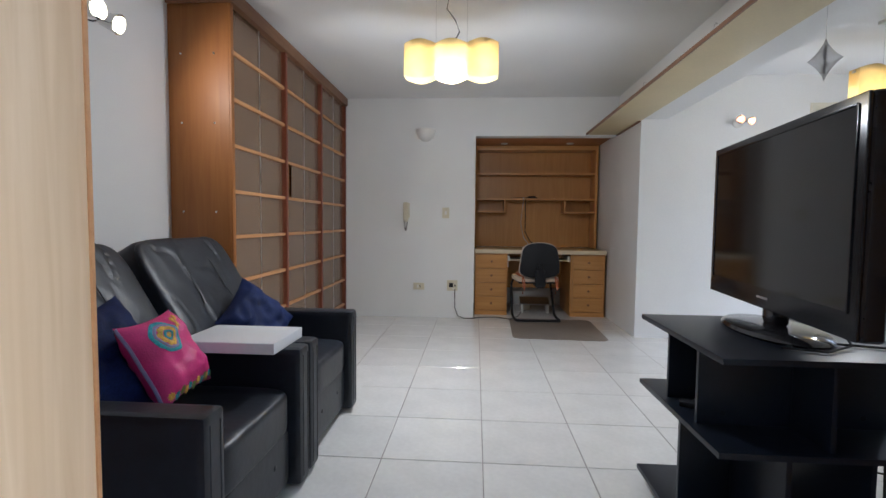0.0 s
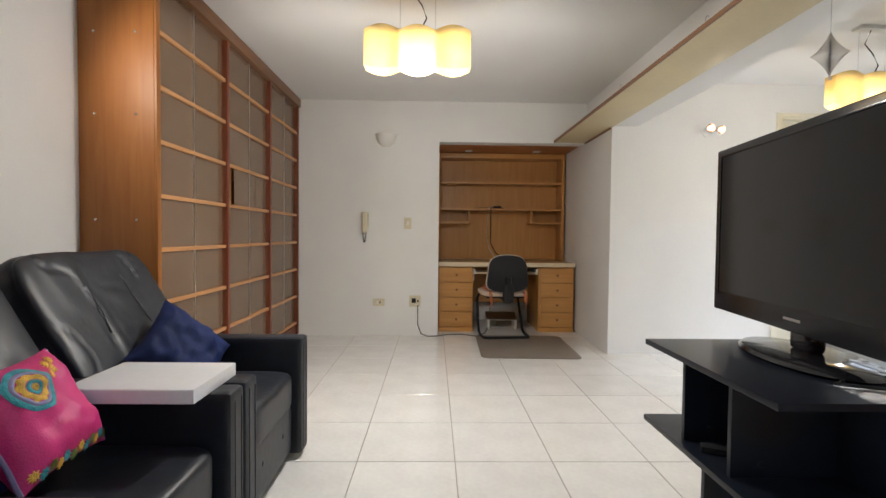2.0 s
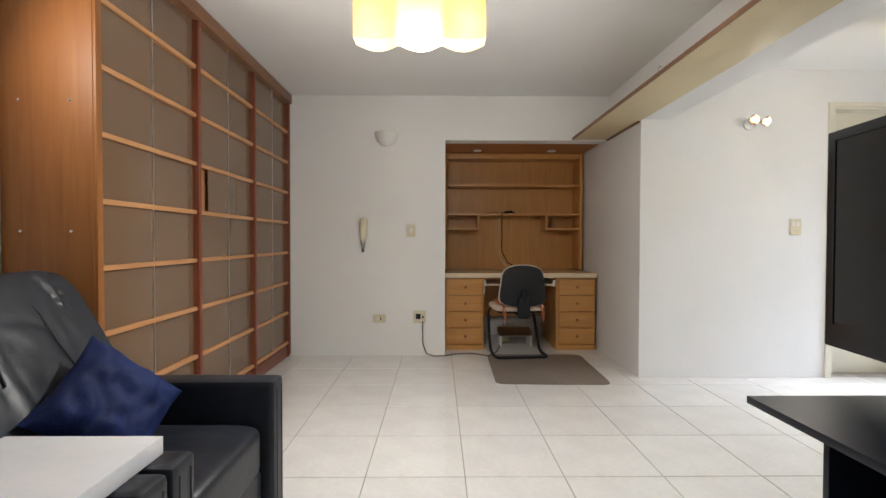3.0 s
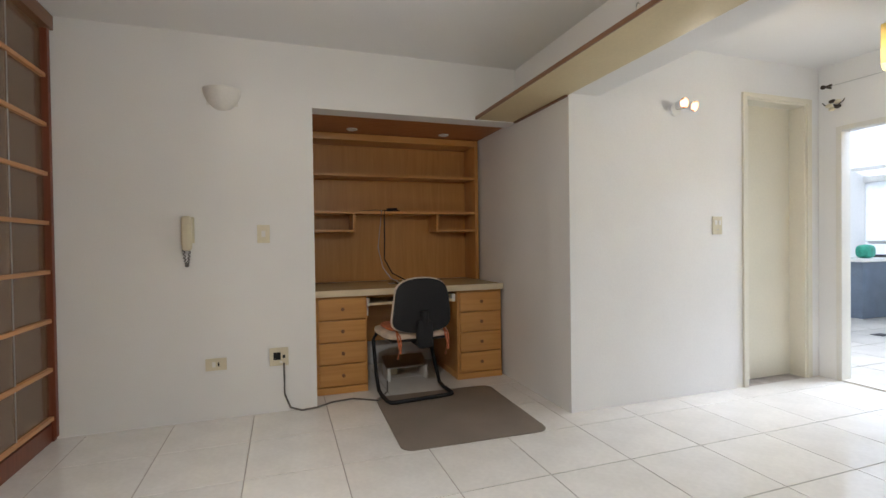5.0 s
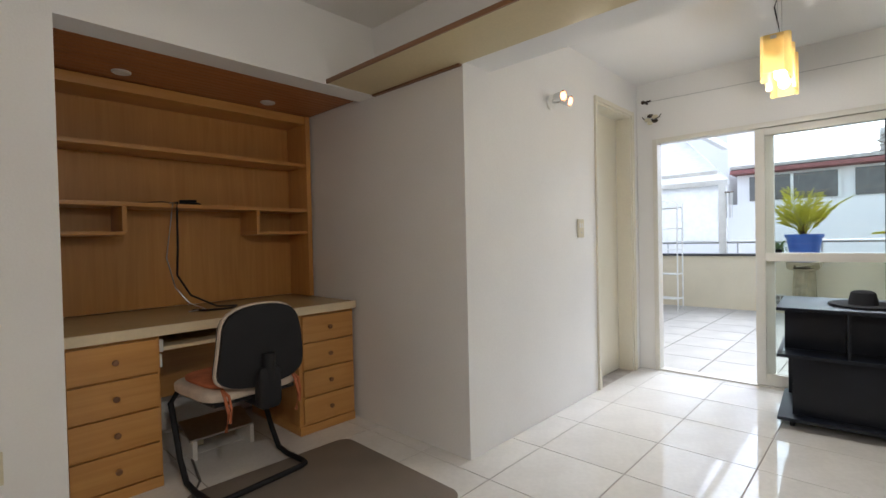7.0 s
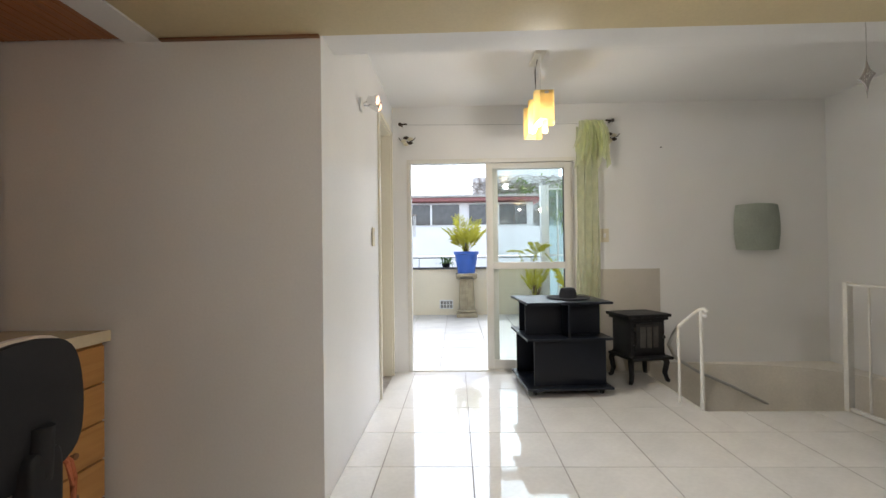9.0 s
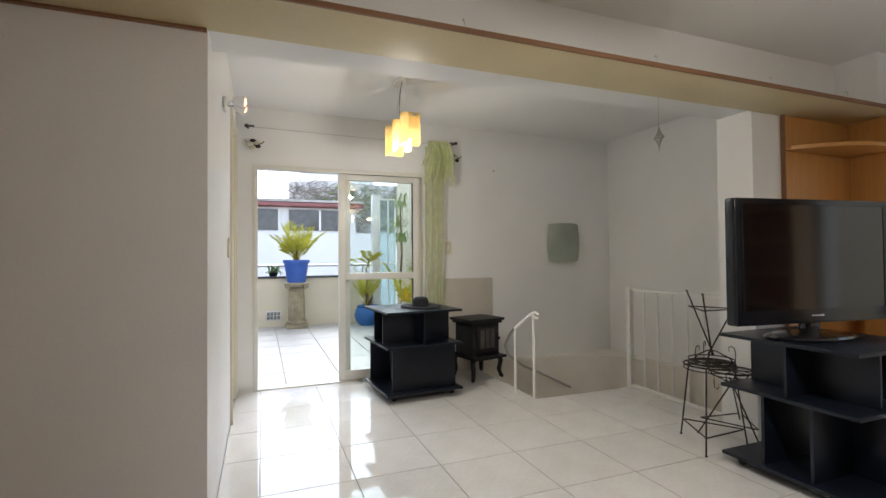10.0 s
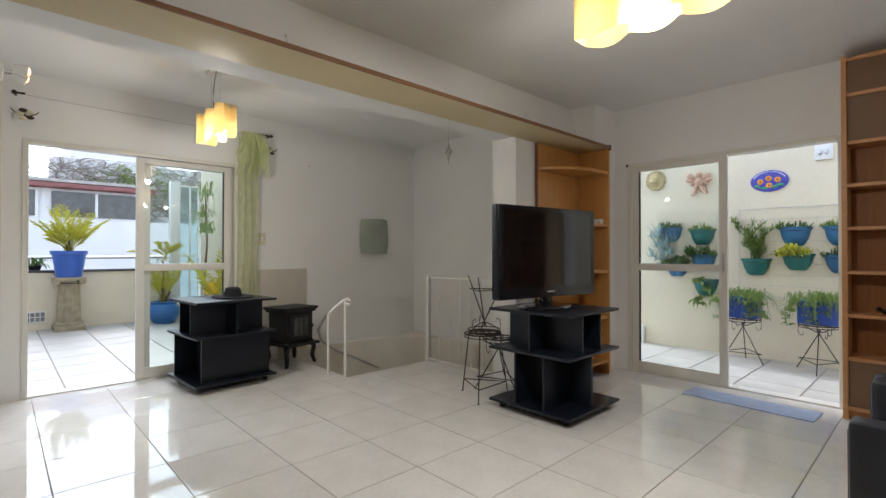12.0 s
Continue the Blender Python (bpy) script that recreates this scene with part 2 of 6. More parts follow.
GREY_PAINT = mat("blue-grey panel", (0.16, 0.20, 0.27), 0.5, vary=0.1)
BLUE_POT = mat("royal blue plastic pot", (0.045, 0.12, 0.46), 0.4, vary=0.08)
AZURE_POT = mat("azure plastic pot", (0.03, 0.13, 0.27), 0.45, vary=0.1)
GREEN_POT = mat("green plastic pot", (0.02, 0.14, 0.125), 0.45, vary=0.1)
SOIL = mat("dark soil", (0.06, 0.035, 0.02), 0.95, vary=0.4, scale=30, bump=0.1)
STONE = mat("weathered cast stone", (0.34, 0.29, 0.19), 0.85, vary=0.25, scale=9, fine=90, bump=0.1)
LEAF_YG = sheer("yellow-green palm leaf", (0.54, 0.52, 0.05), 0.45)
LEAF_G = sheer("green leaf", (0.10, 0.17, 0.045), 0.35)
LEAF_LIGHT = sheer("light green leaf", (0.22, 0.30, 0.075), 0.4)
LEAF_GREY = sheer("blue-grey leaf", (0.30, 0.42, 0.42), 0.3)
FLOWER = sheer("yellow bloom", (0.85, 0.55, 0.03), 0.3)
TWIG = mat("grey dry twig", (0.30, 0.27, 0.22), 0.9, vary=0.25)
STEM = mat("brown stem", (0.16, 0.10, 0.05), 0.8, vary=0.2)
TERRACOTTA = mat("pale terracotta", (0.60, 0.38, 0.27), 0.85, vary=0.15, scale=14, bump=0.08)
LION_STONE = mat("ochre cast stone", (0.45, 0.36, 0.18), 0.85, vary=0.25, scale=14, bump=0.1)
PLAQUE_BLUE = mat("blue glazed ceramic", (0.07, 0.07, 0.38), 0.2, vary=0.1)
PLAQUE_ORANGE = mat("orange glaze", (0.75, 0.28, 0.03), 0.2, vary=0.1)
PLAQUE_GREEN = mat("green glaze", (0.06, 0.30, 0.10), 0.2, vary=0.1)
ROOF_RED = mat("dull red fascia", (0.26, 0.10, 0.09), 0.6, vary=0.15)
ROOF_GREY = mat("corrugated roof sheet", (0.45, 0.42, 0.38), 0.8, vary=0.15)
DARK_GLASS = mat("dark window glass", (0.085, 0.08, 0.075), 0.08, vary=0.2, bump=0)
STONE_WALL = mat("pale stone wall with dry creeper", (0.62, 0.61, 0.58), 0.9, vary=0.4, scale=3, fine=12, bump=0.2)
POLY = sheer("milky roof sheet", (0.74, 0.75, 0.75), 0.55, 0.3)


# ---- mesh tools ----
def box(x0, x1, y0, y1, z0, z1, bevel=0.0, seg=2, bm=None):
    b = bmesh.new()
    bmesh.ops.create_cube(b, size=1)
    for v in b.verts:
        v.co = ((x0 + x1) / 2 + v.co.x * (x1 - x0), (y0 + y1) / 2 + v.co.y * (y1 - y0), (z0 + z1) / 2 + v.co.z * (z1 - z0))
    if bevel:
        bmesh.ops.bevel(b, geom=b.edges[:], offset=bevel, segments=seg, profile=0.7, affect="EDGES")
    return merge(bm, b) if bm else b


def merge(a, b):
    """Add the mesh b to a."""
    m = bpy.data.meshes.new("tmp")
    b.to_mesh(m)
    a.from_mesh(m)
    bpy.data.meshes.remove(m)
    b.free()
    return a


def moved(b, m):
    bmesh.ops.transform(b, matrix=m, verts=b.verts[:])
    return b


def lathe(profile, seg=24, cx=0.0, cy=0.0, arc=2 * math.pi):
    """Turn a profile of (radius, z) about the upright axis."""
    b = bmesh.new()
    full = abs(arc - 2 * math.pi) < 1e-6
    n = seg if full else seg + 1
    rings = []
    for r, z in profile:
        rings.append([b.verts.new((cx + r * math.cos(arc * k / seg), cy + r * math.sin(arc * k / seg), z)) for k in range(n)])
    for a, c in zip(rings, rings[1:]):
        for k in range(seg):
            k2 = (k + 1) % n
            b.faces.new((a[k], a[k2], c[k2], c[k]))
    for ring, flip in ((rings[0], True), (rings[-1], False)):
        if profile[0 if flip else -1][0] > 1e-4 and full:
            b.faces.new(ring[::-1] if flip else ring)
    bmesh.ops.remove_doubles(b, verts=b.verts[:], dist=1e-5)
    return b


def tube(points, r, seg=8, closed=False, taper=None):
    """A round bar along a line of points."""
    b = bmesh.new()
    pts = [Vector(p) for p in points]
    n = len(pts)
    rings = []
    up = Vector((0, 0, 1))
    for i, p in enumerate(pts):
        if closed:
            d = pts[(i + 1) % n] - pts[i - 1]
        else:
            d = pts[min(i + 1, n - 1)] - pts[max(i - 1, 0)]
        d.normalize()
        side = d.cross(up)
        if side.length < 1e-3:
            side = d.cross(Vector((1, 0, 0)))
        side.normalize()
        up2 = side.cross(d)
        rr = r if taper is None else r + (taper - r) * i / max(1, n - 1)
        rings.append([b.verts.new(p + (side * math.cos(2 * math.pi * k / seg) + up2 * math.sin(2 * math.pi * k / seg)) * rr) for k in range(seg)])
    pairs = list(zip(rings, rings[1:])) + ([(rings[-1], rings[0])] if closed else [])
    for a, c in pairs:
        for k in range(seg):
            k2 = (k + 1) % seg
            b.faces.new((a[k], a[k2], c[k2], c[k]))
    if not closed:
        b.faces.new(rings[0][::-1])
        b.faces.new(rings[-1])
    return b


def prism(poly, z0, z1, bevel=0.0):
    """A plate with the outline poly (x, y)."""
    b = bmesh.new()
    f = b.faces.new([b.verts.new((x, y, z0)) for x, y in poly])
    out = bmesh.ops.extrude_face_region(b, geom=[f])
    for v in out["geom"]:
        if isinstance(v, bmesh.types.BMVert):
            v.co.z = z1
    bmesh.ops.recalc_face_normals(b, faces=b.faces[:])
    if bevel:
        bmesh.ops.bevel(b, geom=b.edges[:], offset=bevel, segments=2, profile=0.7, affect="EDGES")
    return b


def ball(r, sx=1, sy=1, sz=1, at=(0, 0, 0), u=16, v=10):
    b = bmesh.new()
    bmesh.ops.create_uvsphere(b, u_segments=u, v_segments=v, radius=r)
    return moved(b, Matrix.Translation(at) @ Matrix.Diagonal((sx, sy, sz, 1)))


def mesh_of(name, bm, material, smooth=True):
    bmesh.ops.recalc_face_normals(bm, faces=bm.faces[:])
    m = bpy.data.meshes.new(name)
    bm.to_mesh(m)
    bm.free()
    m.materials.append(material)
    if smooth:
        m.polygons.foreach_set("use_smooth", [True] * len(m.polygons))
        m.set_sharp_from_angle(angle=radians(38))
    return m


def part(name, bm, material, parent, label="", at=None, smooth=True):
    ob = new(name, mesh_of(name, bm, material, smooth))
    ob.parent = parent
    if at is not None:
        ob.matrix_basis = at
    if label:
        tagged(ob, label)
    return ob


def thing(name, label, category, at=None, group=""):
    """An empty at a thing's base, to hold its parts."""
    ob = new(name)
    ob.empty_display_size = 0.1
    if at is not None:
        ob.matrix_basis = at
    return tagged(ob, label, category, group)


def solid(name, bm, material, label, category, at=None, group="", kind="", smooth=True):
    """A thing of one piece."""
    ob = new(name, mesh_of(name, bm, material, smooth))
    if at is not None:
        ob.matrix_basis = at
    return tagged(ob, label, category, group, kind)


def setting(name, bm, material, label="", category="", smooth=False):
    return solid(name, bm, material, label, category, kind="structure", smooth=smooth)


def curl(cx, cz, r, turns, start, y=0.0, steps=18, side=1):
    """A flat scroll in the x-z plane."""
    out = []
    for i in range(steps + 1):
        a = start + side * turns * 2 * math.pi * i / steps
        rr = r * (1 - 0.65 * i / steps)
        out.append((cx + rr * math.cos(a), y, cz + rr * math.sin(a)))
    return out


# ---- structure ----
H, TOP = 2.39, 2.52
XW, YP, XE, YS = -1.80, 5.20, 3.76, 0.30
setting("wall_west", box(XW - 0.15, XW, 0.15, YP + 0.15, -0.1, TOP), WALL, "white painted plaster wall")
b = box(XW - 0.15, 0.0, YP, YP + 0.15, -0.1, TOP)
box(0.0, 1.5, YP, YP + 0.15, 1.985, TOP, bm=b)
setting("wall_north", b, WALL, "white painted plaster wall with a desk alcove")
b = box(-0.15, 0.0, YP + 0.15, 6.30, -0.1, TOP)
box(0.0, 1.5, 6.17, 6.30, -0.1, TOP, bm=b)
setting("wall_alcove", b, WALL, "plaster walls closing the desk alcove")
setting("wall_alcove_side", box(1.5, 1.65, 4.5, 6.30, -0.1, TOP), WALL_GLOSS, "white wall beside the desk alcove")
b = box(1.65, 2.99, 4.503, 4.65, -0.1, TOP)
box(3.62, XE + 0.15, 4.503, 4.65, -0.1, TOP, bm=b)
box(2.99, 3.62, 4.503, 4.65, 2.11, TOP, bm=b)
setting("wall_door", b, WALL_GLOSS, "white painted wall with a doorway")
b = box(XE, XE + 0.15, 0.5, 2.84, -1.5, TOP)
box(XE, XE + 0.15, 4.37, 4.5, -0.1, TOP, bm=b)
box(XE, XE + 0.15, 2.84, 4.37, 1.91, TOP, bm=b)
setting("wall_east", b, WALL, "white painted wall with a sliding terrace door")
setting("wall_stair", box(1.74, XE, 0.5, 0.66, -1.5, TOP), WALL, "white wall behind the stairwell")
setting("wall_column", box(1.5, 1.74, 0.15, 1.48, -1.5, TOP), WALL, "white wall end carrying the beam")
b = box(XW, -0.38, 0.15, YS, -0.1, TOP)
box(1.13, 1.5, 0.15, YS, -0.1, TOP, bm=b)
box(-0.38, 1.13, 0.15, YS, 1.875, TOP, bm=b)
setting("wall_south", b, WALL, "white painted wall with a sliding patio door")
b = box(1.26, 1.5, YS, 0.535, 0.0, H)
box(1.26, 1.5, 0.535, 0.66, 2.0, H, bm=b)
setting("pilaster", b, WALL, "white plaster pilaster")
b = box(XW - 0.15, 1.65, 0.15, 6.3, H, TOP + 0.05)
box(1.65, XE + 0.15, 0.5, 4.65, H, TOP + 0.05, bm=b)
setting("ceiling", b, CEIL, "white painted ceiling")
setting("ceiling_beam", box(1.5, 1.722, 1.48, 4.5, 2.005, H), WALL, "white plaster beam between the rooms")

ledge = tagged(new("beam_ledge", mesh_of("beam_ledge", box(1.177, 1.498, 0.56, YP - 0.002, 1.992, 2.016, 0.003), CREAM_LAM)), "cream laminate ledge with brown edging under the beam", "ledge", kind="structure")
part("edge_strip", box(1.165, 1.1765, 0.555, YP - 0.002, 1.990, 2.012, 0.002), BROWN_EDGE, ledge, "brown wooden edge strip")
part("under_strip", box(1.475, 1.497, 4.502, 5.19, 1.982, 1.9915, 0.002), BROWN_EDGE, ledge, "brown wooden strip")
part("end_cap", box(1.165, 1.25, 0.548, 0.559, 1.978, 2.024, 0.002), BLACK_IRON, ledge, "dark end bracket")
for yy in (3.55, 2.55, 1.75, 1.1):
    part("hook", tube([(1.19, yy, 2.015), (1.19, yy, 2.05), (1.198, yy, 2.062), (1.206, yy, 2.055)], 0.0022, 6), STEEL, ledge)

# floors under the tiles
b = box(XW, 1.5, YS, YP, -0.1, -0.004)
box(0.0, 1.5, YP, 6.17, -0.1, -0.004, bm=b)
box(1.5, 2.67, 1.38, 4.5, -0.1, -0.004, bm=b)
box(2.67, XE, 2.3, 4.5, -0.1, -0.004, bm=b)
box(2.99, 3.62, 4.5, 4.65, -0.1, -0.001, bm=b)
floor = setting("floor", b, GROUT, "glossy off-white porcelain tile floor", "floor")
setting("door_sill", box(XE + 0.002, XE + 0.15, 2.84, 4.37, -0.1, -0.005), GROUT)
setting("patio_sill", box(-0.38, 1.13, 0.15, YS - 0.002, -0.1, -0.005), GROUT)
setting("void_floor", box(1.74, XE, 0.66, 2.3, -1.6, -1.5), DADO)
setting("void_edge", box(2.60, 2.672, 1.385, 2.3, -1.5, -0.1), DADO)
setting("void_side", box(2.672, XE - 0.002, 2.302, 2.37, -1.5, -0.1), DADO)
setting("void_back", box(1.742, 2.60, 1.385, 1.45, -1.5, -0.1), DADO)

# stairs winding down round the railing post
stair = thing("winding_stair", "beige winding staircase going down beside the white railing", "stairs", pose(2.66, 1.38, 0))
stair["kind"] = "structure"
for k in range(7):
    a0, a1 = radians(90 - 30 * k), radians(60 - 30 * k)
    r = 1.4
    poly = [(0.02 * math.cos(a0), 0.02 * math.sin(a0))]
    for a in (a0, (a0 + a1) / 2, a1):
        c, s = math.cos(a), math.sin(a)
        lim = min(r, (1.085 / c) if c > 0.01 else (0.9 / -c if c < -0.01 else r), (0.9 / s) if s > 0.01 else (0.7 / -s if s < -0.01 else r))
        poly.append((lim * c, lim * s))
    part("tread", prism(poly[::-1], -0.18 * (k + 1) - 0.2, -0.18 * (k + 1), 0.004), DADO, stair)
lower = [(1.097, 0.915), (1.06, 0.45), (0.99, 0.08), (0.93, -0.18), (0.84, -0.38), (0.70, -0.52), (0.48, -0.62), (0.15, -0.68), (-0.9, -0.705), (-0.9, -0.718), (1.097, -0.718)]
part("lower_wall", prism(lower, -1.4, 0.075), DADO, stair, "curved beige lower wall")

# inner door
door = tagged(thing("door_1", "ivory painted flush door closed in a deep frame", "door"), kind="structure")
part("leaf", box(3.01, 3.60, 4.615, 4.648, 0.004, 2.09, 0.002), DOOR_PAINT, door)
part("jamb", box(2.992, 3.012, 4.497, 4.614, 0, 2.09, 0.002), DOOR_PAINT, door)
part("jamb", box(3.598, 3.618, 4.497, 4.614, 0, 2.09, 0.002), DOOR_PAINT, door)
part("jamb", box(2.992, 3.618, 4.497, 4.614, 2.09, 2.108, 0.002), DOOR_PAINT, door)
part("architrave", box(2.955, 2.991, 4.485, 4.5025, 0, 2.14, 0.003), DOOR_PAINT, door)
part("architrave", box(3.619, 3.665, 4.485, 4.5025, 0, 2.14, 0.003), DOOR_PAINT, door)
part("architrave", box(2.991, 3.619, 4.485, 4.5025, 2.108, 2.14, 0.003), DOOR_PAINT, door)


def sliding_leaf(parent, length, height, axis, at, rail_z):
    """A sliding glazed leaf; its length runs along local x."""
    leaf = part("leaf", box(0, 0.06, -0.016, 0.016, 0, height, 0.003), ALU, parent, at=at)
    part("stile", box(length - 0.06, length, -0.016, 0.016, 0, height, 0.003), ALU, leaf)
    part("rail", box(0.06, length - 0.06, -0.015, 0.015, 0, 0.085, 0.003), ALU, leaf)
    part("rail", box(0.06, length - 0.06, -0.015, 0.015, height - 0.05, height, 0.003), ALU, leaf)
    part("rail", box(0.06, length - 0.06, -0.015, 0.015, rail_z - 0.03, rail_z + 0.03, 0.003), ALU, leaf)
    for z0, z1 in ((0.085, rail_z - 0.03), (rail_z + 0.03, height - 0.05)):
        p = part("pane", box(0.06, length - 0.06, -0.003, 0.003, z0, z1), CLEAR, leaf)
        p.visible_shadow = False
    part("gasket", box(0.060, 0.068, -0.012, 0.012, 0.085, rail_z - 0.03), GASKET, leaf)
    part("gasket", box(0.060, 0.068, -0.012, 0.012, rail_z + 0.03, height - 0.05), GASKET, leaf)
    part("pull", box(length - 0.036, length - 0.022, -0.022, -0.016, rail_z - 0.02, rail_z + 0.12, 0.002), STEEL, leaf)
    return leaf


east = tagged(thing("window_1", "cream aluminium sliding terrace door standing half open", "sliding door"), kind="structure")
part("frame", box(XE - 0.01, XE + 0.09, 4.335, 4.372, 0, 1.91, 0.003), ALU, east)
part("frame", box(XE - 0.01, XE + 0.09, 2.842, 2.868, 0, 1.91, 0.003), ALU, east)
part("frame", box(XE - 0.01, XE + 0.09, 2.868, 4.335, 1.875, 1.912, 0.003), ALU, east)
part("track", box(XE - 0.005, XE + 0.09, 2.868, 4.335, -0.004, 0.012, 0.002), ALU, east)
sliding_leaf(east, 0.74, 1.855, "y", pose(XE + 0.06, 2.87, 0.015, 0, 0, 90), 0.93)
sliding_leaf(east, 0.76, 1.855, "y", pose(XE + 0.02, 2.90, 0.015, 0, 0, 90), 0.93)

south = tagged(thing("window_2", "cream aluminium sliding patio door standing half open", "sliding door"), kind="structure")
part("frame", box(1.095, 1.132, YS - 0.10, YS + 0.01, 0, 1.877, 0.003), ALU, south)
part("frame", box(-0.382, -0.355, YS - 0.10, YS + 0.01, 0, 1.877, 0.003), ALU, south)
part("frame", box(-0.355, 1.095, YS - 0.10, YS + 0.01, 1.845, 1.878, 0.003), ALU, south)
part("track", box(-0.355, 1.095, YS - 0.10, YS + 0.005, -0.004, 0.012, 0.002), ALU, south)
part("cap", box(1.125, 1.14, YS + 0.001, YS + 0.02, 1.85, 1.875, 0.002), DARK_PLASTIC, south)
sliding_leaf(south, 0.77, 1.835, "x", pose(1.095, YS - 0.02, 0.013, 0, 0, 180), 0.93)

# ---- terrace and patio ----
setting("ground", box(-60, 120, -70, 80, -3.2, -3.0), ROOF_GREY, "grey ground and roofs below the terrace", "ground")
b = box(XE + 0.15, 8.05, 1.85, 7.0, -0.3, -0.024)
box(-3.0, 3.0, -2.6, 0.15, -0.3, -0.024, bm=b)
terrace = setting("terrace_floor", b, TERR_GROUT, "pale square tiles on the terrace", "floor")
parapet = setting("parapet", box(7.86, 8.05, 2.45, 6.55, -0.3, 0.79), CREAM_WALL, "cream rendered terrace parapet with dark coping", "parapet")
part("coping", box(7.83, 8.08, 2.45, 6.55, 0.79, 0.825, 0.004), COPING, parapet, "dark stone coping")
part("top_rail", tube([(7.95, 2.45, 1.0), (7.95, 6.5, 1.0)], 0.022, 10), STEEL, parapet, "grey steel rail")
for yy in (2.6, 3.6, 4.6, 5.6):
    part("rail_post", tube([(7.95, yy, 0.82), (7.95, yy, 1.0)], 0.012, 8), STEEL, parapet)
vent = thing("wall_vent", "white grid ventilation block in the parapet", "vent", pose(7.858, 4.12, 0.17))
part("frame", box(-0.01, 0.0, -0.12, 0.12, -0.08, 0.08, 0.002), WHITE_PAINT, vent)
# solid grey blocks stand in for the shade inside the grid's openings
for i in range(4):
    for j in range(2):
        part("opening", box(-0.014, -0.0105, -0.105 + 0.054 * i, -0.062 + 0.054 * i, -0.062 + 0.066 * j, -0.006 + 0.066 * j), VENT_SHADE, vent)
setting("wall_terrace_north", box(XE + 0.15, 8.05, 6.55, 6.7, -0.3, 2.9), WHITE_RENDER, "white tiled terrace side wall")
setting("wall_terrace_south", box(XE + 0.15, 7.78, 1.85, 2.0, -0.3, 2.9), CREAM_WALL, "cream rendered wall beside the terrace")
setting("house_wall_outside", box(XE + 0.152, XE + 0.17, 4.66, 6.55, -0.3, 2.9), CREAM_WALL, "cream rendered outside wall")
screen = tagged(thing("wind_screen", "white framed glass wind screen at the terrace edge", "glass screen"), kind="structure")
part("column", box(7.83, 7.97, 2.30, 2.44, -0.02, 2.25, 0.005), WHITE_PAINT, screen)
for yy in (2.0, 2.13):
    part("post", box(7.86, 7.90, yy, yy + 0.025, -0.02, 2.2, 0.003), WHITE_PAINT, screen)
for zz in (-0.02, 1.0, 2.17):
    part("rail", box(7.865, 7.895, 2.025, 2.30, zz, zz + 0.03, 0.003), WHITE_PAINT, screen)
for z0, z1 in ((0.01, 1.0), (1.03, 2.17)):
    p = part("pane", box(7.878, 7.884, 2.025, 2.30, z0, z1), SCREEN_GLASS, screen)
    p.visible_shadow = False
canopy = tagged(thing("terrace_canopy", "white steel canopy with a milky sheet roof", "canopy"), kind="structure")
part("roof_sheet", moved(box(-2.0, 2.0, -1.0, 1.0, 0, 0.02), pose(6.1, 5.75, 2.25, 0, 8, 0)), POLY, canopy)
part("gutter", box(7.92, 8.06, 4.72, 6.6, 1.88, 1.96, 0.01), WHITE_PAINT, canopy)
part("column", box(7.9, 8.02, 4.74, 4.84, 0.82, 1.92, 0.004), WHITE_PAINT, canopy)
part("beam", box(4.1, 8.0, 4.72, 4.80, 2.42, 2.50, 0.004), WHITE_PAINT, canopy)
for xx in (4.6, 7.5):
    part("rafter", moved(box(-0.02, 0.02, -1.0, 1.0, -0.05, 0.0), pose(xx, 5.75, 2.25 - (xx - 6.1) * math.tan(radians(8)))), WHITE_PAINT, canopy)
part("side_panel", box(7.96, 7.985, 4.84, 6.55, 1.0, 1.88), POLY, canopy, "milky wind panel")

setting("wall_patio", box(-3.0, 1.76, -1.38, -1.22, -0.3, 2.35), CREAM_WALL, "cream rendered patio wall hung with pots")
setting("wall_patio_end", box(-3.1, -3.0, -2.6, 0.15, -0.3, 2.35), CREAM_WALL)
setting("wall_neighbour_south", box(1.0, 6.0, -4.2, -4.0, -3.0, 3.4), WHITE_RENDER, "white neighbouring wall")

# ---- neighbouring houses ----
house = thing("neighbour_house", "white neighbouring house with a band of dark windows and red fascia", "house", pose(15.0, 3.0, -3))
part("wall", box(0, 6, -9, 14, 0, 4.95), WHITE_RENDER, house)
part("window_band", box(0.05, 5.9, -1.6, 3.0, 4.95, 5.75), WHITE_RENDER, house)
part("fascia", box(-0.35, 6.2, -1.8, 3.1, 5.76, 5.87, 0.02), ROOF_RED, house, "dull red fascia")
part("roof", moved(box(-0.3, 7, -1.8, 3.1, 0, 0.08), pose(0, 0, 5.885, 0, 2, 0)), ROOF_GREY, house)
for i in range(2):
    w = part("window", box(0.0, 0.05, -1.4 + 2.2 * i, 0.5 + 2.2 * i, 5.02, 5.68), DARK_GLASS, house)
    part("frame", box(-0.03, 0.0, -0.48 + 2.2 * i, -0.42 + 2.2 * i, 5.02, 5.68), WHITE_PAINT, w)
    part("frame", box(-0.03, 0.0, -1.44 + 2.2 * i, -1.38 + 2.2 * i, 4.98, 5.72), WHITE_PAINT, w)
part("gable_wall", box(0.4, 6, 3.3, 14, 4.9, 8.6, 0.02), WHITE_RENDER, house)
creeper = thing("creeper_wall", "tall pale stone wall overgrown with dry creeper", "wall", pose(22, 0.5, -3))
part("wall", box(0, 1, -9.5, 2.6, 0, 7.7), STONE_WALL, creeper)
rng = random.Random(5)
b = bmesh.new()
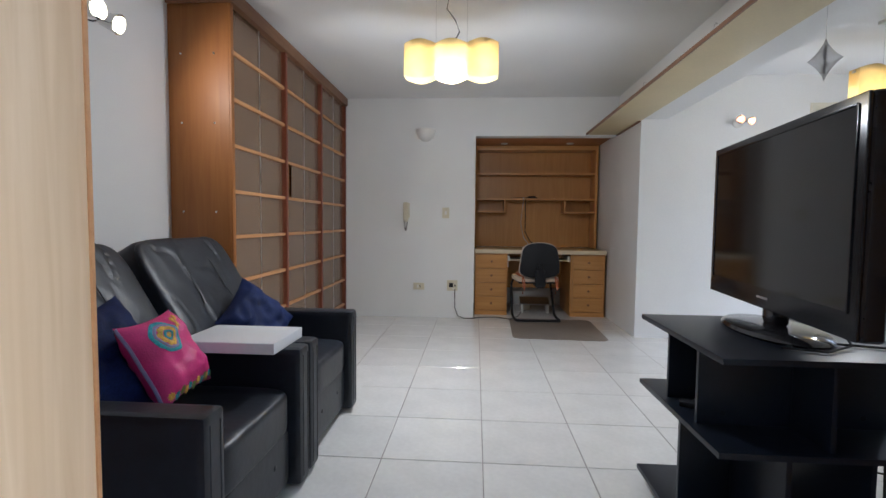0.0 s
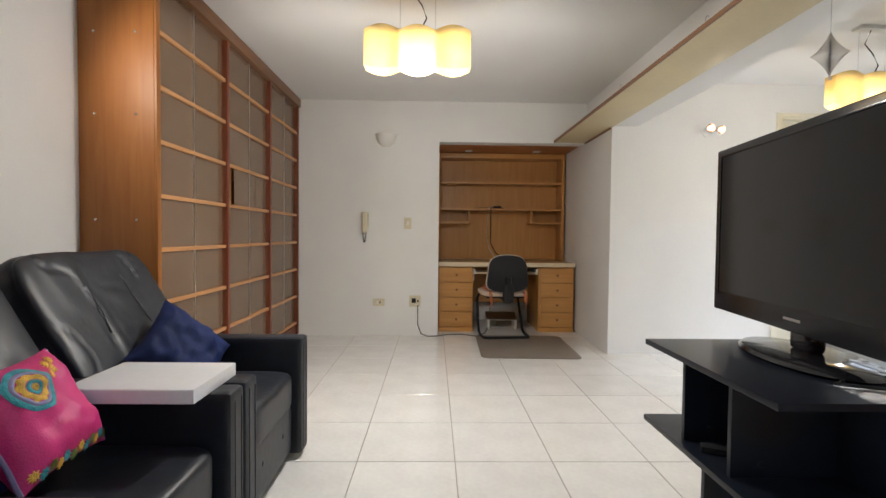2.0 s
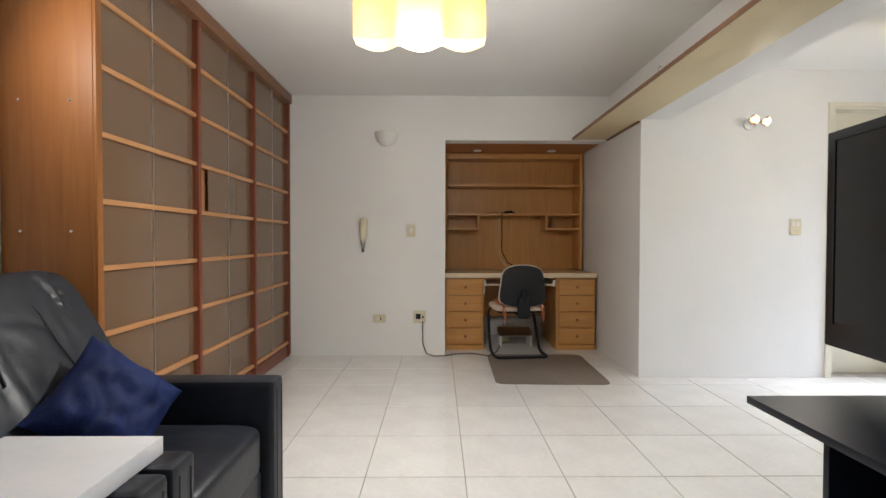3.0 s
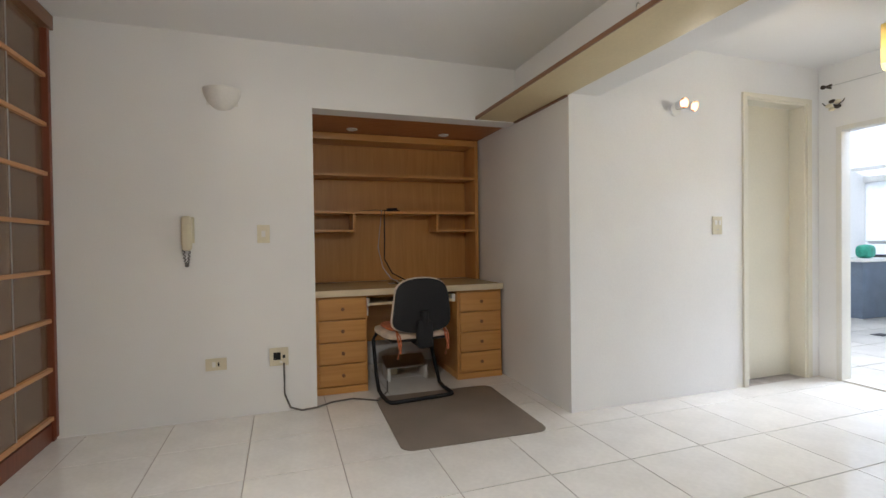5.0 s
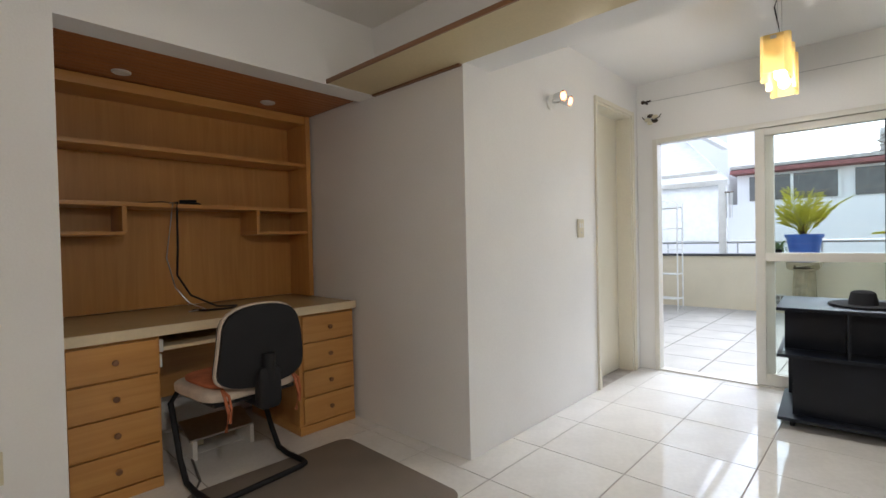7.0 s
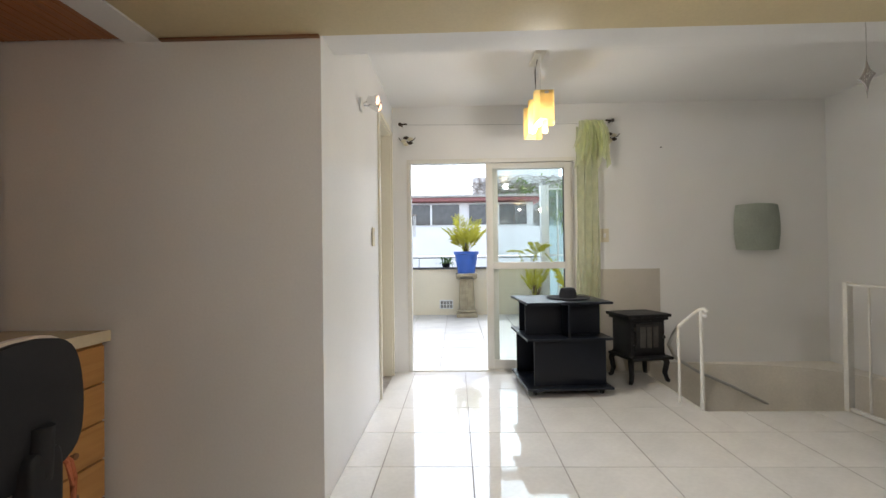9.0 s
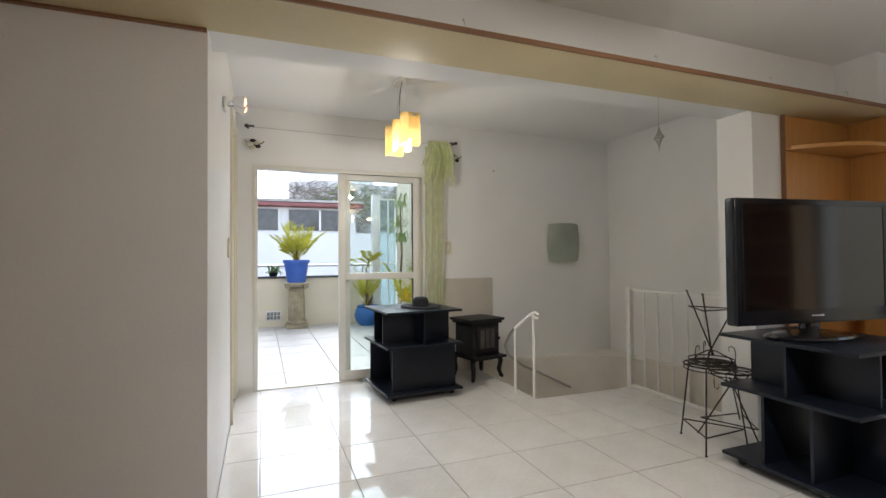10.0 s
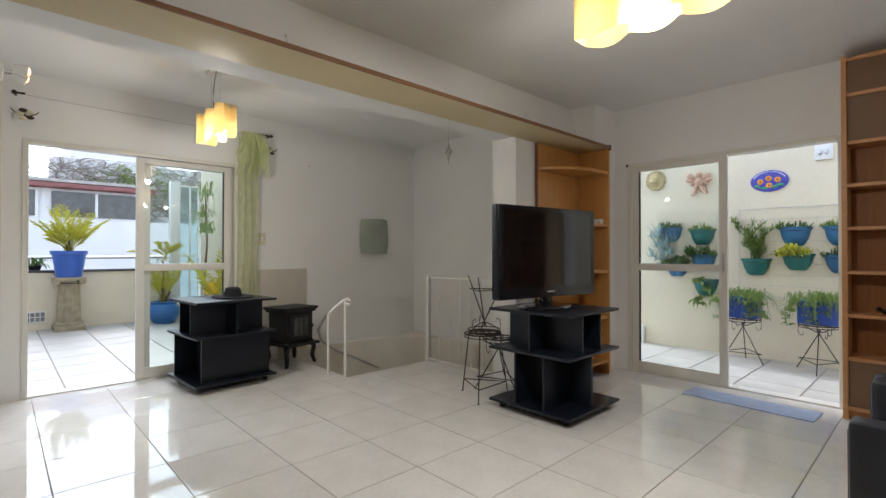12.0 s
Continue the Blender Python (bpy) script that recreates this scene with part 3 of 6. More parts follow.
for k in range(620):
    y, z = rng.uniform(-9.4, 2.5), rng.uniform(5.5, 7.5)
    a = rng.uniform(0, 6.28)
    pts = []
    for i in range(6):
        pts.append((-0.05 + rng.uniform(-0.03, 0.02), y, z))
        a += rng.uniform(-0.7, 0.7)
        y, z = y + 0.28 * math.cos(a), min(7.75, z + 0.2 * math.sin(a))
    merge(b, tube(pts, 0.021, 3, taper=0.008))
part("creeper_stems", b, TWIG, creeper, "dry creeper stems")


def leaf_cloud(count, spots, size, seed):
    """Many small separate leaves about a few spots (x, y, z, radius)."""
    r = random.Random(seed)
    verts, faces = [], []
    for _ in range(count):
        x, y, z, rad = spots[r.randrange(len(spots))]
        c = Vector((x, y, z)) + Vector((r.gauss(0, 1), r.gauss(0, 1), r.gauss(0, 1))) * rad * 0.5
        d = Vector((r.gauss(0, 1), r.gauss(0, 1), r.gauss(0, 0.6))).normalized()
        s = d.cross(Vector((r.gauss(0, 1), r.gauss(0, 1), r.gauss(0, 1)))).normalized()
        ln = size * r.uniform(0.6, 1.4)
        i = len(verts)
        verts += [c, c + d * ln * 0.5 + s * ln * 0.22, c + d * ln, c + d * ln * 0.5 - s * ln * 0.22]
        faces.append((i, i + 1, i + 2, i + 3))
    m = bpy.data.meshes.new("leaves")
    m.from_pydata([tuple(v) for v in verts], [], faces)
    bm = bmesh.new()
    bm.from_mesh(m)
    bpy.data.meshes.remove(m)
    return bm


part("creeper_leaves", leaf_cloud(750, [(-0.12, -1.0, 6.7, 0.8), (-0.12, 1.2, 6.5, 0.6), (-0.12, 0.2, 7.0, 0.5), (-0.12, -4, 6.3, 0.7)], 0.17, 3), LEAF_LIGHT, creeper, "sparse green creeper leaves")
tower = thing("apartment_block", "pale distant apartment block", "building", pose(45, -2, -3))
part("wall", box(0, 8, -4, 2.5, 0, 15), WHITE_RENDER, tower)
part("parapet_band", box(-0.1, 8.1, -4.1, 2.6, 14.6, 15.2, 0.03), WHITE_RENDER, tower)
roof2 = thing("tiled_roof", "low brown roof of a neighbouring house", "roof", pose(20, 3.2, 0.0))
part("wall", box(0.3, 4, 0.6, 4.6, -3.0, 2.2), WHITE_RENDER, roof2)
part("slope", moved(box(-0.2, 4.4, 0, 5, 0, 0.12), pose(0, 0.3, 2.2, 8, 0, 0)), ROOF_RED, roof2)
far_tree = thing("far_tree", "round green tree behind the houses", "tree", pose(26, 10.5, -3))
part("trunk", tube([(0, 0, 0), (0.1, 0, 2.4), (0, 0.1, 4.6)], 0.22, 8, taper=0.09), STEM, far_tree)
for dx, dy in ((0.7, 0.2), (-0.6, 0.4), (0.1, -0.8)):
    part("limb", tube([(0, 0.05, 4.0), (dx * 0.6, dy * 0.6, 4.9), (dx, dy, 5.6)], 0.07, 6, taper=0.03), STEM, far_tree)
part("crown", leaf_cloud(2600, [(0, 0, 5.7, 1.2), (0.9, 0.3, 5.4, 0.9), (-0.8, 0.5, 5.5, 0.9), (0.2, -1, 5.5, 0.8), (0.1, 0.2, 6.5, 0.7)], 0.22, 8), LEAF_G, far_tree)


# ---- shape tools for soft things ----
def rbox(x0, x1, y0, y1, z0, z1, p=7, cuts=7, sag=0.0):
    """A padded block with swelling faces."""
    b = bmesh.new()
    bmesh.ops.create_cube(b, size=2)
    bmesh.ops.subdivide_edges(b, edges=b.edges[:], cuts=cuts, use_grid_fill=True)
    c = Vector(((x0 + x1) / 2, (y0 + y1) / 2, (z0 + z1) / 2))
    h = Vector(((x1 - x0) / 2, (y1 - y0) / 2, (z1 - z0) / 2))
    for v in b.verts:
        u = Vector([math.copysign(abs(t) ** 0.8, t) for t in v.co])
        n = (abs(u.x) ** p + abs(u.y) ** p + abs(u.z) ** p) ** (1 / p)
        u = u / n
        if sag and u.z > 0:
            u.z -= sag * (1 - u.x * u.x) * (1 - u.y * u.y)
        v.co = c + Vector((u.x * h.x, u.y * h.y, u.z * h.z))
    return b


def creased(b, amount, across, along, seed, axis=0):
    """Push a padded surface in and out along one axis in long soft folds."""
    off = Vector((seed * 7.3, seed * 3.1, seed * 1.7))
    for v in b.verts:
        p = Vector((v.co.x * 2, v.co.y * across, v.co.z * along)) + off
        fold = noise.noise(p + Vector((0, 1.6 * noise.noise(p * 0.5), 0)))
        v.co[axis] += amount * (fold - 0.8 * max(0, 0.12 - abs(fold)) / 0.12)
    return b


def pillow_height(u, v, side, thick, seed, crumple):
    """How far a cushion's cover stands off its middle plane; u and v run from -1 to 1."""
    off = Vector((seed * 11.7 % 50, seed * 23.9 % 50, 0))
    z = side * thick / 2 * ((1 - abs(u) ** 2.6) * (1 - abs(v) ** 2.6)) ** 0.55
    z *= 1 + crumple * noise.noise(Vector((u * 4.5 + v, v * 3.0 - u, side * 2)) + off)
    return z * (1 + 0.25 * noise.noise(Vector((u * 1.6, v * 1.6, side)) + off))


def throw_pillow(size, thick, seed=0, n=26, crumple=0.16):
    """A square cushion with pinched corners and creases, lying in the x-y plane."""
    b = bmesh.new()
    grid = {}
    for side in (1, -1):
        for i in range(n + 1):
            for j in range(n + 1):
                u, v = 2 * i / n - 1, 2 * j / n - 1
                edge = max(abs(u), abs(v)) == 1
                if edge and (side, i, j) != (1, i, j):
                    grid[(side, i, j)] = grid[(1, i, j)]
                    continue
                pinch = 1 - 0.10 * (1 - u * u) * abs(v) ** 3 - 0.0
                pinch2 = 1 - 0.10 * (1 - v * v) * abs(u) ** 3
                z = pillow_height(u, v, side, thick, seed, crumple)
                grid[(side, i, j)] = b.verts.new((u * size / 2 * pinch2, v * size / 2 * pinch, z))
        for i in range(n):
            for j in range(n):
                q = [grid[(side, i, j)], grid[(side, i + 1, j)], grid[(side, i + 1, j + 1)], grid[(side, i, j + 1)]]
                b.faces.new(q if side > 0 else q[::-1])
    return b


# ---- tall bookcase with small sliding panes ----
BX, BY0, BY1, BZ = -1.43, 2.745, YP - 0.004, 2.375
bookcase = thing("bookcase", "tall cherry-brown bookcase with rows of smoked sliding glass panes", "bookcase", pose(0, 0, 0))
part("side_panel", box(XW + 0.002, BX, BY0, BY0 + 0.035, 0.0, BZ - 0.07, 0.003), CHERRY, bookcase)
part("side_panel", box(XW + 0.002, BX, BY1 - 0.035, BY1, 0.0, BZ - 0.07, 0.003), CHERRY_RED, bookcase)
part("back_panel", box(XW + 0.003, XW + 0.012, BY0 + 0.035, BY1 - 0.035, 0.03, BZ - 0.07), CHERRY, bookcase)
part("plinth", box(XW + 0.02, BX - 0.01, BY0 + 0.035, BY1 - 0.035, 0.0, 0.10, 0.002), CHERRY_RED, bookcase)
part("cornice", box(XW + 0.002, BX + 0.03, BY0 - 0.02, BY1, BZ - 0.07, BZ + 0.012, 0.006), BROWN_EDGE, bookcase)
bay = (BY1 - BY0) / 3
for k in range(4):
    y = min(max(BY0 + bay * k, BY0 + 0.02), BY1 - 0.02)
    part("post", box(BX - 0.025, BX + 0.012, y - 0.017, y + 0.017, 0.02, BZ - 0.07, 0.003), CHERRY_RED if k else CHERRY, bookcase)
levels = [0.120 + 0.273 * k for k in range(9)]
for z in levels[:-1]:
    for k in range(3):
        part("shelf", box(XW + 0.012, BX + 0.002, BY0 + bay * k + 0.018, BY0 + bay * (k + 1) - 0.018, z, z + 0.022, 0.002), SHELF_EDGE, bookcase)
for z in levels[:-1]:
    for k in range(3):
        y0, y1 = BY0 + bay * k + 0.02, BY0 + bay * (k + 1) - 0.02
        mid = (y0 + y1) / 2
        shift = 0.12 if (k == 1 and z == levels[4]) else 0.0
        for (a, c, x) in ((y0 + shift, mid + 0.01 + shift, BX - 0.012), (mid - 0.01, y1, BX - 0.022)):
            pane = part("pane", box(x - 0.002, x + 0.002, a, min(c, y1), z + 0.0225, z + 0.2725), SMOKED, bookcase)
        # added stand-in for the divider's inside, set forward to catch light in the gap
        if shift:
            part("standin_board", box(BX - 0.055, BX - 0.04, y0, y0 + 0.14, z + 0.023, z + 0.272, 0.001), SHELF_EDGE, bookcase)
        part("pane_edge", box(BX - 0.011, BX - 0.007, mid - 0.004, mid + 0.004, z + 0.023, z + 0.2725), STEEL, bookcase)
for z in (0.34, 1.10, 1.62, 2.02):
    for x in (XW + 0.08, BX - 0.09):
        part("screw_cap", moved(lathe([(0.007, 0), (0.005, 0.003)], 10), pose(x, BY0, z, 90, 0, 0)), CHROME, bookcase)

# ---- open bookcase beside the patio door ----
pine = thing("open_bookcase", "open bookcase with pine sides and brown shelves by the patio", "bookcase")
part("side_panel", box(-0.424, -0.40, YS + 0.004, 0.525, 0.0, 2.34, 0.002), PINE, pine)
part("side_panel", box(XW + 0.01, XW + 0.034, YS + 0.004, 0.525, 0.0, 2.34, 0.002), PINE, pine)
part("back_panel", box(XW + 0.034, -0.424, YS + 0.004, YS + 0.012, 0.04, 2.33), CHERRY, pine)
part("edge_strip", box(-0.426, -0.398, 0.525, 0.530, 0.0, 2.34, 0.001), SHELF_EDGE, pine)
part("divider", box(-1.13, -1.108, YS + 0.012, 0.515, 0.07, 2.31, 0.002), SHELF_EDGE, pine)
for z in (0.07, 0.387, 0.665, 0.942, 1.224, 1.502, 1.776, 2.085, 2.315):
    part("shelf", box(XW + 0.034, -0.425, YS + 0.012, 0.521, z - 0.011, z + 0.011, 0.002), SHELF_EDGE, pine)
part("plinth", box(XW + 0.034, -0.425, YS + 0.02, 0.51, 0.0, 0.055), CHERRY, pine)
for z0, z1 in ((0.082, 0.375), (1.788, 2.073), (2.097, 2.303)):
    for x0, x1 in ((-1.105, -0.428), (-1.79, -1.135)):
        part("cabinet_glass", box(x0, x1, 0.500, 0.505, z0, z1), SMOKED, pine)
solid("figurine", merge(ball(0.03, 1.5, 0.8, 0.7, (0, 0, 0.022)), ball(0.016, 1, 1, 1, (0.05, 0, 0.035))), DARK_PLASTIC, "small dark ornament on a bookcase shelf", "ornament", pose(-0.62, 0.46, 0.677))

# ---- recliner armchairs ----
def armchair(at):
    c = thing("armchair", "black leather recliner armchair with thick arms", "armchair", at, "armchairs along the wall")
    part("base", box(-0.42, 0.44, -0.27, 0.27, 0.03, 0.27, 0.01), LEATHER, c)
    for s in (-1, 1):
        y0, y1 = sorted((s * 0.272, s * 0.372))
        arm = part("arm", box(-0.42, 0.538, y0, y1, 0.02, 0.562, 0.028, 4), LEATHER, c)
        part("seam", tube([(0.537, y0 + 0.026, 0.05), (0.537, y0 + 0.026, 0.53), (0.515, y0 + 0.026, 0.557)], 0.004, 6), LEATHER, arm)
        part("seam", tube([(0.537, y1 - 0.026, 0.05), (0.537, y1 - 0.026, 0.53), (0.515, y1 - 0.026, 0.557)], 0.004, 6), LEATHER, arm)
    part("seat", creased(rbox(-0.30, 0.515, -0.262, 0.262, 0.25, 0.425, 9, 24, 0.10), 0.003, 6, 4, 5, 2), LEATHER, c)
    part("footrest", rbox(0.43, 0.50, -0.258, 0.258, 0.05, 0.262, 12, 7), LEATHER, c)
    for y in (-0.12, 0.12):
        part("button", ball(0.012, 0.5, 1, 1, (0.498, y, 0.17), 10, 6), LEATHER, c)
    lean = pose(0.036, 0, 0.37, 0, -31, 0)
    back = part("backrest", rbox(-0.085, 0.055, -0.345, 0.345, 0.0, 0.665, 9, 11), LEATHER, c, at=lean)
    part("back_pad", creased(rbox(-0.03, 0.072, -0.343, 0.343, 0.02, 0.660, 7, 44), 0.0075, 13, 5.0, 2), LEATHER, back)
    for y in (-0.11, 0.11):
        part("seam", tube([(0.060, y, 0.58), (0.072, y, 0.50), (0.0755, y, 0.38), (0.075, y * 1.1, 0.30)], 0.003, 6), LEATHER, back)
    part("back_shell", box(-0.60, -0.40, -0.25, 0.25, 0.04, 0.42, 0.02), LEATHER, c)
    for x in (-0.36, 0.38):
        for y in (-0.3, 0.3):
            part("foot", box(x - 0.03, x + 0.03, y - 0.03, y + 0.03, 0, 0.032, 0.003), DARK_PLASTIC, c)
    return c


chair_a = armchair(pose(-1.185, 2.268, 0))
copy_thing(chair_a, pose(-1.185, 1.512, 0))
tray = thing("lap_tray", "white laminate tray lying across two armchair arms", "tray", pose(-0.895, 1.828, 0.563))
part("board", box(-0.185, 0.185, -0.14, 0.14, 0.0, 0.042, 0.004), WHITE_LAM, tray)
part("edge_band", box(-0.186, 0.186, -0.143, -0.1405, 0.002, 0.04, 0.001), WHITE_LAM, tray)

pink = thing("pink_cushion", "bright pink silk cushion with gold and teal embroidery on an armchair", "cushion", pose(-0.985, 1.495, 0.606) @ pose(0, 0, 0, 0, 0, 4) @ pose(0, 0, 0, 0, 60, 0) @ pose(0, 0, 0, 0, 0, 1) @ Matrix.Diagonal((0.78, 0.78, 1.05, 1)))
part("cover", throw_pillow(0.37, 0.13, 1), PINK, pink)


def stitched(x, y, r0, r1, lift, wave=0.0):
    """A ring of embroidery that follows the pink cover."""
    b = bmesh.new()
    n = 48
    rows = []
    for k in range(4):
        r = r0 + (r1 - r0) * k / 3
        row = []
        for i in range(n):
            a = 2 * math.pi * i / n
            rr = r * (1 + wave * math.sin(9 * a) * k / 3)
            px, py = x + rr * math.cos(a), y + rr * math.sin(a)
            row.append(b.verts.new((px, py, pillow_height(px / 0.185, py / 0.185, 1, 0.13, 1, 0.16) + lift * (1.0 if 0 < k < 3 else 0.4))))
        rows.append(row)
    for a, c in zip(rows, rows[1:]):
        for i in range(n):
            b.faces.new((a[i], a[(i + 1) % n], c[(i + 1) % n], c[i]))
    return b


for r0, r1, mt, wave in ((0.058, 0.074, TEAL_THREAD, 0.0), (0.047, 0.057, LILAC_PIPING, 0.0), (0.026, 0.046, GOLD_THREAD, 0.08), (0.012, 0.024, TEAL_THREAD, 0.0), (0.001, 0.011, GOLD_THREAD, 0.0)):
    part("embroidery", stitched(-0.070, -0.052, r0, r1, 0.0028, wave), mt, pink)
for x, y in ((-0.125, 0.055), (-0.105, 0.075), (-0.135, 0.085), (-0.09, 0.05)):
    part("embroidery", stitched(x, y, 0.001, 0.014, 0.0028, 0.3), GOLD_THREAD, pink)
for k in range(12):
    part("embroidery", stitched(0.150 + 0.008 * (k % 2), -0.152 + 0.0275 * k, 0.001, 0.013, 0.0022, 0.25), (GOLD_THREAD, TEAL_THREAD, LEAF_LIGHT)[k % 3], pink)
part("piping", tube([(-0.178, 0.178, 0), (-0.09, 0.168, 0.002), (0, 0.166, 0), (0.09, 0.168, 0.002), (0.178, 0.178, 0)], 0.006, 6), LILAC_PIPING, pink, "lilac piping")
part("piping", tube([(-0.178, -0.178, 0), (-0.09, -0.168, 0.002), (0, -0.166, 0), (0.09, -0.168, 0.002), (0.178, -0.178, 0)], 0.006, 6), LILAC_PIPING, pink, "lilac piping")
solid("navy_cushion", throw_pillow(0.345, 0.15, 4, 34, 0.26), NAVY, "navy satin cushion leaning in an armchair", "cushion", pose(-1.07, 2.315, 0.555) @ pose(0, 0, 0, 0, 0, -20) @ pose(0, 0, 0, 0, 58, 0) @ pose(0, 0, 0, 0, 0, 38), "navy cushions")
solid("navy_cushion", throw_pillow(0.40, 0.15, 7, 30, 0.3), NAVY, "navy satin cushion behind the pink one", "cushion", pose(-1.12, 1.42, 0.59) @ pose(0, 0, 0, 0, 60, 0) @ pose(0, 0, 0, 0, 0, 8), "navy cushions")


# ---- tiered black stands ----
def tier_stand(at, label, lower, upper):
    """Three square plates with upright panels (x0, x1, y0, y1) between them; origin at its middle."""
    s = thing("tier_stand", label, "stand", at, "black tiered stands")
    e = 0.318
    for z in (0.045, 0.405, 0.67):
        part("plate", box(-e, e, -e, e, z, z + 0.018, 0.002), BLACK_LAM, s)
    for z0, z1, panels in ((0.063, 0.405, lower), (0.423, 0.67, upper)):
        for x0, x1, y0, y1 in panels:
            panel = part("panel", box(x0, x1, y0, y1, z0, z1, 0.001), BLACK_LAM, s)
            if x1 - x0 > 0.3:
                for x in (x0 + 0.08, x1 - 0.08):
                    part("screw_cap", moved(lathe([(0.009, 0), (0.007, 0.002), (0, 0.002)], 12), pose(x, y0, z0 + 0.035, 90, 0, 0)), DARK_PLASTIC, panel)
    for x in (-0.25, 0.25):
        for y in (-0.25, 0.25):
            wheel = part("castor", moved(lathe([(0.0, -0.012), (0.02, -0.012), (0.022, 0), (0.02, 0.012), (0, 0.012)], 16), pose(x, y, 0.022, 90, 0, 0)), DARK_PLASTIC, s)
            part("fork", box(x - 0.012, x + 0.012, y - 0.016, y + 0.016, 0.03, 0.045, 0.002), STEEL, wheel)
    return s


ALONG_X = [(-0.29, 0.29, 0.105, 0.12), (-0.29, 0.29, -0.12, -0.105), (-0.0075, 0.0075, -0.29, -0.1205), (-0.0075, 0.0075, 0.1205, 0.29)]
ALONG_Y = [(-0.12, -0.105, -0.29, 0.29), (0.105, 0.12, -0.29, 0.29), (0.1205, 0.29, -0.0075, 0.0075), (-0.29, -0.1205, -0.0075, 0.0075)]
BOXED = [(-0.232, -0.217, -0.292, 0.250), (0.217, 0.232, -0.250, 0.292), (-0.2165, 0.2165, 0.105, 0.12), (-0.2165, 0.2165, -0.12, -0.105)]
tier_stand(pose(1.013, 1.682, 0), "black laminate tiered stand on castors carrying the television", ALONG_Y, ALONG_X)
tier_stand(pose(3.29, 3.13, 0.005, 0, 0, 4), "black laminate tiered stand on castors with a hat on it", BOXED, ALONG_Y)
for q in (0, 1):
    solid("remote_control", box(-0.02, 0.02, -0.07, 0.07, 0, 0.018, 0.004), DARK_PLASTIC, "small dark remote control on the stand's middle plate", "remote control", pose(0.80 + 0.10 * q, 1.69 - 0.02 * q, 0.423, 0, 0, 65 + 40 * q))

hat = thing("felt_hat", "black felt hat with a wide flat brim", "hat", pose(3.25, 3.06, 0.695, 0, 0, 20))
part("brim", moved(lathe([(0.0, 0.0), (0.155, 0.0), (0.172, 0.006), (0.170, 0.010), (0.06, 0.008), (0.0, 0.008)], 36), Matrix.Diagonal((1.1, 0.9, 1, 1))), CLOTH_BLACK, hat)
part("crown", moved(lathe([(0.075, 0.008), (0.072, 0.04), (0.062, 0.075), (0.045, 0.085), (0.0, 0.078)], 28), Matrix.Diagonal((1.05, 0.85, 1, 1))), CLOTH_BLACK, hat)

tv = thing("television", "large flat black television on a glossy oval foot", "television", pose(1.043, 1.728, 0.688, 0, 0, 83.0) @ Matrix.Diagonal((0.965, 1, 1, 1)))
part("foot", moved(lathe([(0.0, 0.0), (0.215, 0.0), (0.225, 0.008), (0.21, 0.018), (0.10, 0.026), (0, 0.028)], 40), pose(0, 0, 0) @ Matrix.Diagonal((1.15, 0.62, 1, 1))), BLACK_PLASTIC, tv, "glossy oval foot")
part("neck", rbox(-0.05, 0.05, -0.03, 0.02, 0.024, 0.11, 6, 5), BLACK_PLASTIC, tv)
case = part("case", box(-0.505, 0.505, -0.028, 0.03, 0.077, 0.692, 0.018, 3), TV_FRAME, tv)
part("bezel", box(-0.503, 0.503, 0.030, 0.040, 0.079, 0.690, 0.006), TV_FRAME, tv)
part("screen", box(-0.462, 0.462, 0.0402, 0.0415, 0.150, 0.660), TV_PANEL, tv, "dark display panel")
part("bezel_lip", box(-0.472, -0.463, 0.040, 0.044, 0.145, 0.665, 0.001), TV_FRAME, tv)
part("bezel_lip", box(0.463, 0.472, 0.040, 0.044, 0.145, 0.665, 0.001), TV_FRAME, tv)
part("bezel_lip", box(-0.463, 0.463, 0.040, 0.044, 0.661, 0.669, 0.001), TV_FRAME, tv)
part("badge", box(-0.04, 0.04, 0.0402, 0.0412, 0.112, 0.12), STEEL, tv, "small silver badge bar")
part("rear_hump", rbox(-0.30, 0.30, -0.075, -0.02, 0.16, 0.55, 8, 5), DARK_PLASTIC, tv)
for z in (0.33, 0.36, 0.39):
    part("side_button", box(0.504, 0.509, -0.015, 0.0, z, z + 0.018, 0.002), DARK_PLASTIC, tv)
solid("television_cable", tube([(1.06, 1.70, 0.92), (1.14, 1.64, 0.80), (1.13, 1.50, 0.70), (1.02, 1.44, 0.694), (0.92, 1.48, 0.694), (1.05, 1.56, 0.695), (1.25, 1.5, 0.694), (1.37, 1.45, 0.66), (1.39, 1.42, 0.35), (1.40, 1.40, 0.02)], 0.004, 6), DARK_PLASTIC, "thin black television cable hanging behind the stand", "cable")

# ---- desk alcove ----
b = box(0.001, 1.499, YP + 0.152, 6.168, 2.01, 2.04)
for k in range(17):
    box(0.004, 1.496, YP + 0.155 + 0.0476 * k, YP + 0.155 + 0.0476 * k + 0.044, 2.000, 2.0095, 0.003, 1, bm=b)
setting("ceiling_alcove", b, BEECH_DARK, "dark beadboard alcove ceiling")
for x in (0.34, 1.11):
    dl = thing("downlight", "small white recessed downlight, unlit", "downlight", pose(x, 5.76, 2.0), "alcove downlights")
    part("ring", lathe([(0.028, 0.0), (0.042, -0.002), (0.044, -0.006), (0.036, -0.012), (0.028, -0.008)], 24), WHITE_PAINT, dl)
    part("lens", lathe([(0.0, -0.004), (0.027, -0.004), (0.027, 0.0), (0.0, 0.0)], 20), IVORY, dl)

